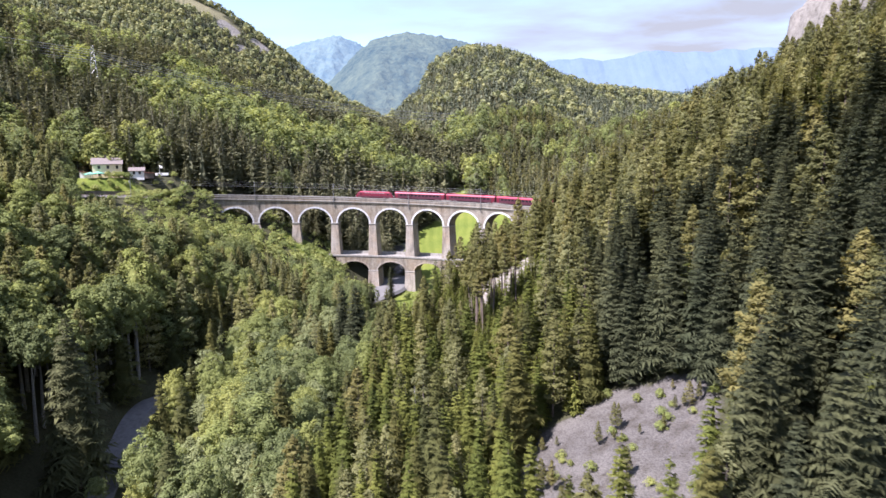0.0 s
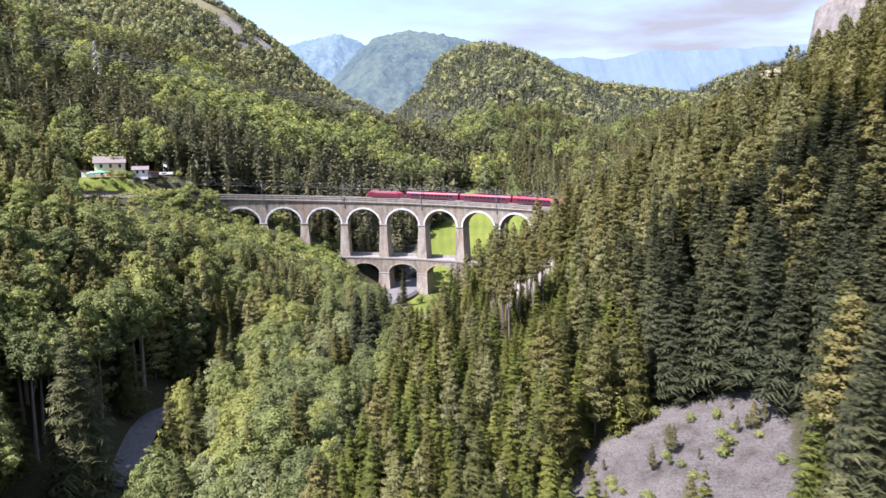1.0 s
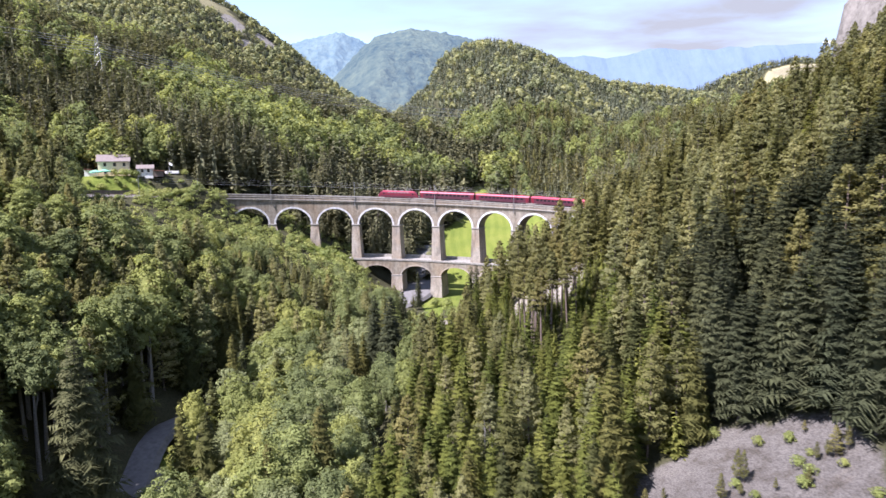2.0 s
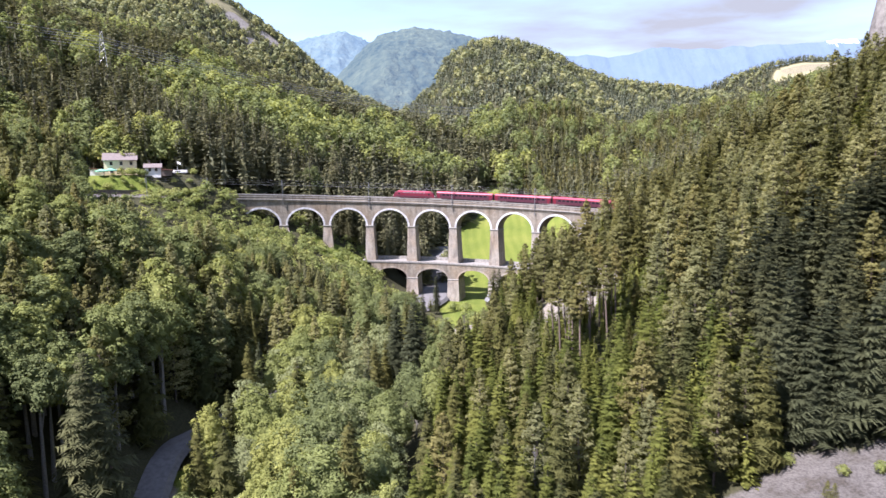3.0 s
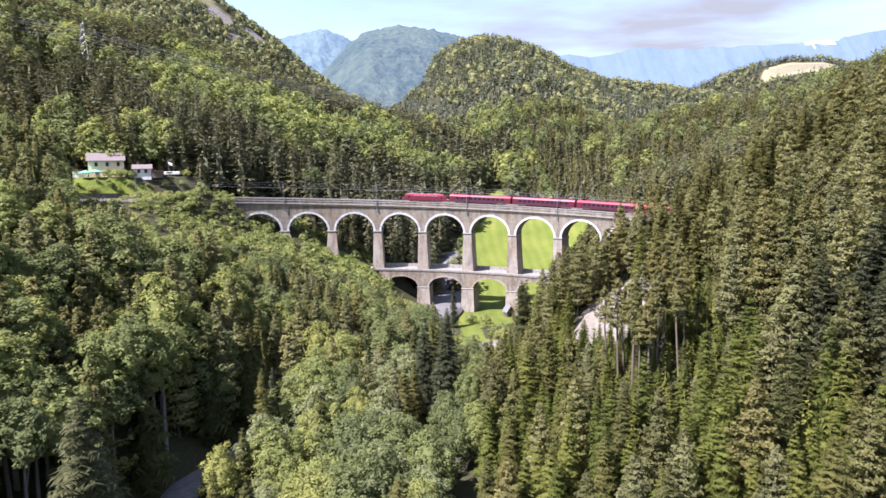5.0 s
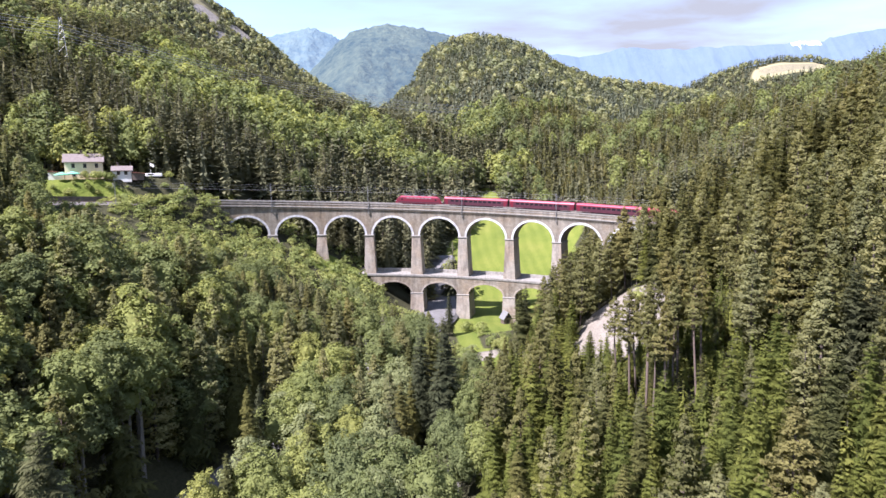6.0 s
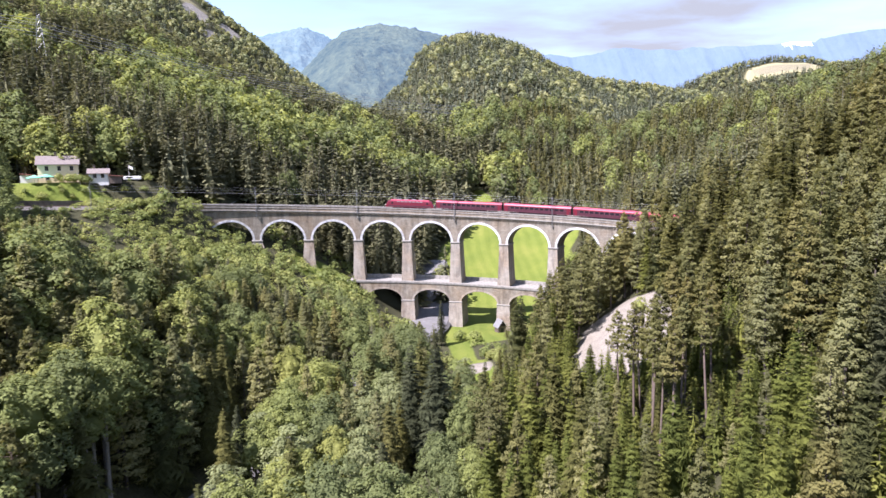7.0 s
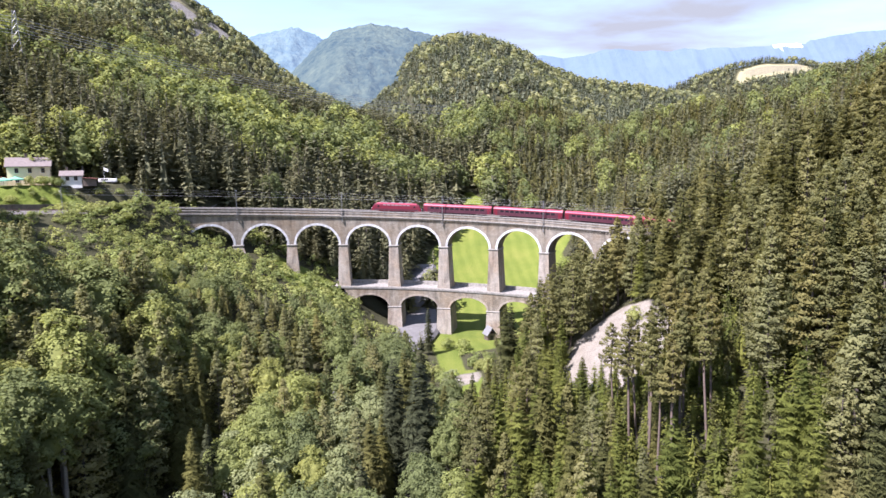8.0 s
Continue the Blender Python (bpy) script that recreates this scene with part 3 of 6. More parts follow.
def build_viaduct():
    v = empty("railway_viaduct", Matrix.Translation(on_curve(3.5, 3.8, -3)))
    bpy.context.view_layer.update()
    inv = v.matrix_world.inverted()
    kids = []
    top = lambda i: deck_z(i) - 2.6
    for i in range(-1, 9):
        kids.append(bay("arch_bay", i, UP_SPRING, 7.2, top, 0, WIDE, 0.085, MAT["stone"], v))
        kids.append(ring(i, UP_SPRING, 7.2, 0.085, 0.8, -0.14, 0.3, MAT["ring"], v, "whitened ring of arch stones"))
    for i in range(0, 9):
        base = LOW_TOP(i) - 0.3 if 2 <= i <= 7 else min(land1(*on_curve(i, r, 0)[:2]) for r in (0, 3.8, 7.6)) - 1.5
        zt = UP_SPRING(i)
        p = prism("pier", [(i, 2.45, -0.55, WIDE + 0.55, base), (i, 2.35, -0.5, WIDE + 0.5, base + 2.2), (i, 2.30, -0.32, WIDE + 0.32, base + 2.2), (i, 1.72, -0.05, WIDE + 0.05, zt - 0.6)] if 2 <= i <= 7 else
                  [(i, 2.6, -0.5, WIDE + 0.5, base), (i, 1.72, -0.05, WIDE + 0.05, zt - 0.6)], MAT["pierstone"], v)
        kids.append(p)
        kids.append(prism("impost", [(i, 1.80, -0.12, WIDE + 0.12, zt - 0.62), (i, 1.98, -0.34, WIDE + 0.34, zt - 0.38), (i, 1.98, -0.34, WIDE + 0.34, zt - 0.08), (i, 1.75, -0.1, WIDE + 0.1, zt + 0.04)], MAT["coping"], v, "projecting stone impost"))
    # lower storey
    for i in range(2, 7):
        kids.append(bay("lower_arch_bay", i, LOW_SPRING, 4.4, lambda q: LOW_TOP(q) - 1.0, -1.1, LOW_WIDE - 1.1, 0.125, MAT["stone"], v))
        kids.append(ring(i, LOW_SPRING, 4.4, 0.125, 0.7, -1.19, -0.9, MAT["pierstone"], v))
    for i in range(2, 8):
        base = min(land1(*on_curve(i, r, 0)[:2]) for r in (-1, 4, 9)) - 2.0
        zt = LOW_SPRING(i)
        kids.append(prism("lower_pier", [(i, 3.0, -1.7, LOW_WIDE - 0.5, min(base, zt - 4)), (i, 2.55, -1.15, LOW_WIDE - 1.05, zt - 0.4)], MAT["pierstone"], v))
        kids.append(prism("lower_impost", [(i, 2.6, -1.2, LOW_WIDE - 1.0, zt - 0.42), (i, 2.75, -1.4, LOW_WIDE - 0.8, zt - 0.2), (i, 2.6, -1.2, LOW_WIDE - 1.0, zt + 0.05)], MAT["coping"], v))
    L, U = LOW_TOP, deck_z
    kids.append(sweep("lower_deck", 1.75, 7.05, 40, lambda i: [(-1.1, L(i) - 1.0), (-1.1, L(i) - 0.45), (LOW_WIDE - 1.1, L(i) - 0.45), (LOW_WIDE - 1.1, L(i) - 1.0)], MAT["coping"], v, "grey stone lower gallery deck"))
    kids.append(sweep("lower_kerb", 1.75, 7.05, 40, lambda i: [(-1.35, L(i) - 0.9), (-1.45, L(i) - 0.35), (-1.4, L(i)), (-0.62, L(i)), (-0.62, L(i) - 0.9)], MAT["coping"], v, "pale stone kerb"))
    kids.append(sweep("lower_parapet", 1.75, 7.05, 40, lambda i: [(LOW_WIDE - 1.6, L(i) - 0.5), (LOW_WIDE - 1.6, L(i) + 0.95), (LOW_WIDE - 0.9, L(i) + 0.95), (LOW_WIDE - 0.9, L(i) - 0.5)], MAT["coping"], v))
    # abutments
    for i0, i1 in ((-1.95, -1.0), (9.0, 9.9)):
        zb = min(land1(*on_curve(q, r, 0)[:2]) for q in (i0, i1) for r in (0, 7)) - 6
        kids.append(sweep("abutment", i0, i1, 8, lambda i: [(-0.25, zb), (-0.25, U(i) - 2.6), (WIDE + 0.25, U(i) - 2.6), (WIDE + 0.25, zb)], MAT["stone"], v))
    kids.append(prism("buttress", [(-1.06, 1.6, -1.0, 1, 26), (-1.06, 1.3, -0.7, 1, U(-1) - 2.6)], MAT["stone"], v))
    # cornice, corbels, parapets and track bed
    a, b, n = -1.95, 9.9, 96
    kids.append(sweep("cornice", a, b, n, lambda i: [(-0.1, U(i) - 2.62), (-0.62, U(i) - 2.3), (-0.62, U(i) - 1.98), (0.1, U(i) - 1.9), (0.1, U(i) - 2.6)], MAT["coping"], v, "projecting stone cornice"))
    verts, faces = [], []
    i = a
    while i < b:
        k, w, z = len(verts), 0.22 / PITCH, U(i)
        verts += [(i - w, -0.02, z - 3.25), (i + w, -0.02, z - 3.25), (i + w, -0.02, z - 2.6), (i - w, -0.02, z - 2.6), (i - w, -0.5, z - 2.95), (i + w, -0.5, z - 2.95), (i + w, -0.5, z - 2.6), (i - w, -0.5, z - 2.6)]
        faces += [(k + 4, k + 5, k + 6, k + 7), (k, k + 1, k + 5, k + 4), (k + 1, k + 2, k + 6, k + 5), (k + 3, k, k + 4, k + 7), (k + 2, k + 3, k + 7, k + 6)]
        i += 1.15 / PITCH
    corb = curved("corbel_table", verts, faces, MAT["stone"], v)
    corb["kind"] = "stuff"
    kids.append(corb)
    for name, r0, r1 in (("parapet", -0.28, 0.22), ("parapet", WIDE - 0.22, WIDE + 0.28)):
        kids.append(sweep(name, a, b, n, lambda i: [(r0, U(i) - 2.0), (r0, U(i) - 0.3), (r1, U(i) - 0.3), (r1, U(i) - 2.0)], MAT["stone"], v))
        kids.append(sweep("coping", a, b, n, lambda i: [(r0 - 0.14, U(i) - 0.3), (r0 - 0.14, U(i)), (r1 + 0.14, U(i)), (r1 + 0.14, U(i) - 0.3)], MAT["coping"], v, "pale coping stones"))
    kids.append(sweep("string_course", a, b, n, lambda i: [(-0.36, U(i) - 1.12), (-0.46, U(i) - 1.0), (-0.36, U(i) - 0.88), (-0.2, U(i) - 0.88), (-0.2, U(i) - 1.12)], MAT["coping"], v))
    kids.append(sweep("track_bed", a, b, n, lambda i: [(0.2, U(i) - 2.6), (0.2, U(i) - 0.85), (WIDE - 0.2, U(i) - 0.85), (WIDE - 0.2, U(i) - 2.6)], MAT["ballast"], v, "grey ballast track bed"))
    for o in kids:
        o.matrix_parent_inverse = inv
    tagged(v, "curved two-storey stone railway viaduct with whitened arch rings", "viaduct")


build_viaduct()


def build_line():
    """Ballast shelf of the line beyond the viaduct, and the rails."""
    for i0, i1 in ((-4.2, -1.95), (9.9, 11.5)):
        ob = sweep("ballast_bed", i0, i1, 24, lambda i: [(-1.6, deck_z(i) - 3.0), (0.2, deck_z(i) - 0.9), (WIDE - 0.2, deck_z(i) - 0.9), (WIDE + 1.5, deck_z(i) - 3.0)], MAT["ballast"], None)
        tagged(ob, "grey ballast bed of the double-track line", "track bed", kind="structure")
    for mid in (1.95, 5.65):
        t = empty("railway_track", Matrix.Translation(on_curve(3.5, mid, deck_z(3.5) - 0.85)))
        bpy.context.view_layer.update()
        inv = t.matrix_world.inverted()
        for off in (-0.75, 0.75):
            r = sweep("rail", -4.2, 11.5, 130, lambda i: [(mid + off - 0.07, deck_z(i) - 0.79), (mid + off - 0.04, deck_z(i) - 0.57), (mid + off + 0.04, deck_z(i) - 0.57), (mid + off + 0.07, deck_z(i) - 0.79)], MAT["rail"], t)
            r.matrix_parent_inverse = inv
        verts, faces = [], []
        i = -4.1
        while i < 11.4:
            k, w, z = len(verts), 0.13 / PITCH, deck_z(i)
            for zz in (z - 0.97, z - 0.77):
                verts += [(i - w, mid - 1.3, zz), (i + w, mid - 1.3, zz), (i + w, mid + 1.3, zz), (i - w, mid + 1.3, zz)]
            faces += [(k + 4, k + 5, k + 6, k + 7), (k, k + 1, k + 5, k + 4), (k + 1, k + 2, k + 6, k + 5), (k + 2, k + 3, k + 7, k + 6), (k + 3, k, k + 4, k + 7)]
            i += 0.65 / PITCH
        s = curved("sleepers", verts, faces, MAT["wood"], t)
        s["kind"] = "stuff"
        s.matrix_parent_inverse = inv
        tagged(t, "rusty railway track on ballast with timber sleepers", "railway track", group="tracks over the viaduct")


build_line()


def build_mast(i, foot):
    base = on_curve(i, -0.75, deck_z(i) - foot)
    out = (on_curve(i, 1, 0) - on_curve(i, 0, 0)).normalized()
    th = math.atan2(out.y, out.x)
    m = empty("catenary_mast", Matrix.Translation(base) @ Matrix.Rotation(th, 4, "Z"))
    h = foot + 6.6
    bm = bmesh.new()
    for sx in (-0.13, 0.13):
        box(bm, 0, sx, h / 2, 0.2, 0.06, h)
    for k in range(int(h / 0.6)):
        box(bm, 0, 0, 0.3 + k * 0.6, 0.05, 0.22, 0.06)
    part("post", bm, MAT["steel"], m)
    if foot > 2.2:
        for z in (0.4, foot - 1.4):
            bm = bmesh.new()
            box(bm, 0.3, 0, z, 0.5, 0.5, 0.18)
            part("wall_bracket", bm, MAT["steel"], m)
    for z, x in ((h - 0.9, 2.7),):
        bm = bmesh.new()
        tube(bm, (0.1, 0, z - 1.4), (x, 0, z), 0.045)
        tube(bm, (0.1, 0, z), (x, 0, z), 0.035)
        tube(bm, (x, 0, z), (x - 0.2, 0, z - 1.3), 0.03)
        part("cantilever", bm, MAT["steel"], m)
    bm = bmesh.new()
    for k in range(4):
        tube(bm, (0.35 + 0.1 * k, 0, h - 0.9), (0.40 + 0.1 * k, 0, h - 0.9), 0.09)
    part("insulator", bm, MAT["wood"], m)
    bm = bmesh.new()
    box(bm, 0, 0, h + 0.02, 0.3, 0.9, 0.1)
    part("head_beam", bm, MAT["steel"], m)
    tagged(m, "grey lattice steel catenary mast bolted to the parapet", "catenary mast", group="masts along the viaduct")


for i, foot in ((-2.9, 1.6), (-1.64, 1.6), (0, 4.4), (2, 4.4), (4, 4.4), (6, 4.4), (8, 4.4), (9.7, 1.6)):
    build_mast(i, foot)


def wire(name, pts, radius, label, category, group):
    cu = bpy.data.curves.new(name, "CURVE")
    cu.dimensions, cu.bevel_depth, cu.bevel_resolution = "3D", radius, 1
    sp = cu.splines.new("POLY")
    sp.points.add(len(pts) - 1)
    for p, q in zip(sp.points, pts):
        p.co = (*q, 1)
    cu.materials.append(MAT["steel"])
    tagged(new(name, cu), label, category, group)


for name, r, dz in (("contact_wire", 1.95, 4.2), ("catenary_wire", 1.95, 5.5), ("feeder_wire", -0.75, 6.5), ("contact_wire", 5.65, 4.2)):
    wire(name, [on_curve(-2.9 + 12.6 * k / 90, r, deck_z(-2.9 + 12.6 * k / 90) + dz - (0.5 * abs(math.sin(k * 0.7)) if dz > 5 else 0)) for k in range(91)], 0.022,
         "thin overhead wire strung between the masts", "overhead wire", "wires over the track")

# ---------------------------------------------------------------- the train
TRAIN_R = 1.95


def train_pose(i):
    p = on_curve(i, TRAIN_R, deck_z(i) - 0.57)
    q = on_curve(i + 0.1, TRAIN_R, deck_z(i + 0.1) - 0.57)
    d = (q - p).normalized()
    x = d
    y = Vector((0, 0, 1)).cross(x).normalized()
    z = x.cross(y)
    m = Matrix((x, y, z)).transposed().to_4x4()
    return Matrix.Translation(p) @ m


def hull(bm, x0, x1, outline, nose0=0.0, nose1=0.0):
    """A carriage body along x: outline (y, z) points; a nose draws the top in at an end."""
    xs = [x0, x0 + 0.35, x0 + 1.2, x1 - 1.2, x1 - 0.35, x1]
    rows = []
    for k, x in enumerate(xs):
        row = []
        for y, z in outline:
            f = max(0.0, (z - 1.5) / 2.6)
            dx = nose0 * f * (1.0, 0.75, 0.3, 0, 0, 0)[k] - nose1 * f * (0, 0, 0, 0.3, 0.75, 1.0)[k]
            sc = (0.90, 0.985, 1, 1, 0.985, 0.90)[k] if (nose0 or nose1) and ((k < 3 and nose0) or (k > 2 and nose1)) else 1
            row.append(bm.verts.new((x + dx, y * sc, z)))
        rows.append(row)
    n = len(outline)
    for a, b in zip(rows, rows[1:]):
        for j in range(n):
            bm.faces.new((a[j], a[(j + 1) % n], b[(j + 1) % n], b[j]))
    bm.faces.new(rows[0])
    bm.faces.new(rows[-1][::-1])


def bogie(x, parent, wheel=0.46):
    bm = bmesh.new()
    for s in (-1, 1):
        box(bm, x, s * 1.05, 0.55, 3.4, 0.16, 0.32, bevel=0.04)
    box(bm, x, 0, 0.6, 0.6, 2.1, 0.3)
    b = part("bogie", bm, MAT["black"], parent)
    for dx in (-1.25, 1.25):
        bm = bmesh.new()
        for s in (-0.75, 0.75):
            tube(bm, (x + dx, s - 0.06, wheel), (x + dx, s + 0.06, wheel), wheel, sides=16)
        tube(bm, (x + dx, -0.75, wheel), (x + dx, 0.75, wheel), 0.09)
        part("wheelset", bm, MAT["rail"], b)


BODY = [(-1.42, 1.05), (-1.44, 1.7), (-1.44, 3.1), (-1.40, 3.45), (1.40, 3.45), (1.44, 3.1), (1.44, 1.7), (1.42, 1.05)]
ROOF = [(-1.405, 3.45), (-1.25, 3.80), (-0.85, 4.02), (0, 4.10), (0.85, 4.02), (1.25, 3.80), (1.405, 3.45)]


def build_coach():
    c = empty("railway_coach")
    half = 13.0
    bm = bmesh.new()
    hull(bm, -half, half, BODY)
    part("body", bm, MAT["red"], c)
    bm = bmesh.new()
    hull(bm, -half, half, ROOF)
    part("roof", bm, MAT["redroof"], c, "lighter carmine roof")
    bm = bmesh.new()
    for s in (-1, 1):
        box(bm, 0, s * 1.446, 1.60, 2 * half - 0.3, 0.02, 1.08)
    part("lower_panel", bm, MAT["dark"], c, "dark maroon lower side panel")
    bm = bmesh.new()
    for s in (-1, 1):
        box(bm, 0, s * 1.45, 2.60, 2 * half - 2.6, 0.02, 0.90)
    band = part("window_band", bm, MAT["dark"], c, "dark band round the windows")
    for s in (-1, 1):
        for k in range(11):
            bm = bmesh.new()
            box(bm, -9.6 + k * 1.92, s * 1.462, 2.64, 1.35, 0.02, 0.78, bevel=0.008)
            part("window", bm, MAT["glass"], band)
        for x in (-11.9, 11.9):
            bm = bmesh.new()
            box(bm, x, s * 1.455, 2.1, 0.95, 0.03, 2.0, bevel=0.01)
            part("door", bm, MAT["red"], c)
    bm = bmesh.new()
    box(bm, 0, 0, 0.80, 14.0, 2.4, 0.5, bevel=0.08)
    part("underframe", bm, MAT["black"], c)
    for s in (-1, 1):
        bm = bmesh.new()
        box(bm, s * (half + 0.2), 0, 2.3, 0.45, 1.5, 2.4, bevel=0.06)
        part("gangway", bm, MAT["black"], c, "black rubber gangway")
        bm = bmesh.new()
        box(bm, s * 8.5, 0, 4.11, 3.0, 1.5, 0.14, bevel=0.04)
        part("roof_unit", bm, MAT["redroof"], c)
    for x in (-9.2, 9.2):
        bogie(x, c)
    return tagged(c, "carmine red express coach with dark window band", "railway coach", group="coaches of the train")


def build_loco(m):
    c = empty("electric_locomotive", m)
    half = 9.6
    bm = bmesh.new()
    hull(bm, -half, half, [(-1.45, 0.95), (-1.48, 1.6), (-1.46, 2.9), (-1.32, 3.5), (1.32, 3.5), (1.46, 2.9), (1.48, 1.6), (1.45, 0.95)], 1.5, 1.5)
    part("body", bm, MAT["red"], c)
    bm = bmesh.new()
    hull(bm, -half + 1.5, half - 1.5, [(-1.325, 3.5), (-0.95, 3.82), (0, 3.9), (0.95, 3.82), (1.325, 3.5)], 0.6, 0.6)
    part("roof", bm, MAT["redroof"], c, "lighter red roof")
    for s in (-1, 1):
        bm = bmesh.new()
        box(bm, s * (half - 0.68), 0, 2.72, 0.5, 2.3, 0.85, bevel=0.08)
        part("windscreen", bm, MAT["glass"], c)
        for y in (-1.0, 1.0):
            bm = bmesh.new()
            tube(bm, (s * (half - 0.12), y, 1.75), (s * (half + 0.06), y, 1.75), 0.16, sides=12)
            part("headlight", bm, MAT["white"], c)
            bm = bmesh.new()
            tube(bm, (s * (half - 0.1), y * 0.88, 1.05), (s * (half + 0.55), y * 0.88, 1.05), 0.11)
            tube(bm, (s * (half + 0.5), y * 0.88, 1.05), (s * (half + 0.6), y * 0.88, 1.05), 0.24, sides=12)
            part("buffer", bm, MAT["black"], c)
        bm = bmesh.new()
        box(bm, 0, s * 1.475, 1.42, 2 * half - 2.4, 0.03, 0.5)
        part("side_stripe", bm, MAT["dark"], c, "dark maroon skirt stripe")
        for x in (-6.9, 6.9):
            bm = bmesh.new()
            box(bm, x, s * 1.47, 2.55, 0.7, 0.03, 0.7, bevel=0.01)
            part("side_window", bm, MAT["glass"], c)
        bm = bmesh.new()
        for k in range(7):
            box(bm, -4.5 + 1.5 * k, s * 1.42, 3.12, 1.15, 0.04, 0.42)
        part("grille", bm, MAT["grey"], c)
    for x in (-4.2, -1.5, 1.5, 4.2):
        bm = bmesh.new()
        box(bm, x, 0, 4.0, 1.7, 1.5, 0.3, bevel=0.05)
        part("roof_gear", bm, MAT["grey"], c, "grey roof equipment")
    for x, up in ((-5.8, 0.25), (5.8, 1.15)):
        bm = bmesh.new()
        for y in (-0.5, 0.5):
            tube(bm, (x - 0.9, y, 4.0), (x + 0.6, y * 0.7, 4.05 + up * 0.5), 0.04)
            tube(bm, (x + 0.6, y * 0.7, 4.05 + up * 0.5), (x - 0.5, y * 0.7, 4.1 + up), 0.035)
        tube(bm, (x - 0.5, -0.85, 4.1 + up), (x - 0.5, 0.85, 4.1 + up), 0.05)
        part("pantograph", bm, MAT["steel"], c)
    bm = bmesh.new()
    box(bm, 0, 0, 0.72, 5.5, 2.5, 0.55, bevel=0.1)
    part("underframe", bm, MAT["black"], c)
    for x in (-5.0, 5.0):
        bogie(x, c, 0.58)
    tagged(c, "carmine red electric locomotive heading the train on the viaduct", "locomotive")


NOSE = 2.56
LEN = TRACK_R + TRAIN_R
build_loco(train_pose(NOSE + 9.9 / (LEN * DTH)))
coach = build_coach()
first = NOSE + (19.8 + 13.6) / (LEN * DTH)
for k in range(5):
    m = train_pose(first + k * 27.0 / (LEN * DTH))
    if k == 0:
        coach.matrix_world = m
    else:
        copy_thing(coach, m)

# ---------------------------------------------------------------- houses on the terrace


def gable_roof(bm, w, d, z, rise, over, thick):
    hw, hd = w / 2 + over, d / 2 + over
    drop = rise * over / (d / 2)
    outer = [(-hd, z - drop), (0, z + rise), (hd, z - drop)]
    rows = []
    for x in (-hw, hw):
        rows.append([bm.verts.new((x, y, h + t)) for t in (0, thick) for y, h in outer])
    a, b = rows
    for q in ((0, 1), (1, 2), (3, 4), (4, 5), (0, 3), (2, 5)):
        bm.faces.new((a[q[0]], a[q[1]], b[q[1]], b[q[0]]))
    for r in rows:
        bm.faces.new((r[0], r[1], r[4], r[3]))
        bm.faces.new((r[1], r[2], r[5], r[4]))


def window_at(x, y, z, w, h, parent):
    bm = bmesh.new()
    box(bm, x, y - 0.03, z, w, 0.06, h)
    win = part("window", bm, MAT["glass"], parent)
    bm = bmesh.new()
    for dx in (-w / 2, 0, w / 2):
        box(bm, x + dx, y - 0.07, z, 0.1, 0.1, h + 0.1)
    for dz in (-h / 2, h / 2):
        box(bm, x, y - 0.07, z + dz, w + 0.1, 0.098, 0.1)
    part("window_frame", bm, MAT["wood"], win)
    bm = bmesh.new()
    box(bm, x, y - 0.16, z - h / 2 - 0.1, w + 0.3, 0.3, 0.08)
    part("sill", bm, MAT["white"], win)


def build_house(x, y, z, w, d, h, rise, rz, name, label, wall, roof, chimneys, cols):
    c = empty(name, Matrix.Translation((x, y, z)) @ Matrix.Rotation(rz, 4, "Z"))
    bm = bmesh.new()
    box(bm, 0, 0, h / 2 - 1, w, d, h + 2)
    for s in (-1, 1):
        a = [bm.verts.new((s * w / 2, q * d / 2, h)) for q in (-1, 1)] + [bm.verts.new((s * w / 2, 0, h + rise))]
        b = [bm.verts.new((s * (w / 2 - 0.3), q * d / 2, h)) for q in (-1, 1)] + [bm.verts.new((s * (w / 2 - 0.3), 0, h + rise))]
        bm.faces.new(a), bm.faces.new(b)
        for j in range(3):
            bm.faces.new((a[j], a[(j + 1) % 3], b[(j + 1) % 3], b[j]))
    part("wall", bm, wall, c)
    bm = bmesh.new()
    gable_roof(bm, w, d, h, rise, 0.6, 0.22)
    r = part("roof", bm, roof, c)
    for q in chimneys:
        bm = bmesh.new()
        box(bm, q, 0.3, h + rise + 0.4, 0.7, 0.7, 1.9)
        box(bm, q, 0.3, h + rise + 1.4, 0.9, 0.9, 0.16)
        part("chimney", bm, MAT["wood"], r)
    for wx, wz in cols:
        window_at(wx, -d / 2, wz, 1.0, 1.5, c)
    return tagged(c, label, "house")


build_house(-158.5, 312.5, 57.8, 12.4, 8.2, 6.3, 2.7, 0.40, "station_house", "cream two-storey railway house with faded pinkish roof", MAT["cream"], MAT["tile"], (-0.8, 2.4), [(x, z) for z in (4.7, 1.6) for x in (-3.4, 0.4, 4.2)])
build_house(-145.2, 313.5, 58.3, 6.2, 5.0, 2.4, 1.4, 0.36, "cottage", "small white cottage with pale roof beside the house", MAT["white"], MAT["tile"], (-1.4,), [(-1.2, 1.4), (1.3, 1.4)])


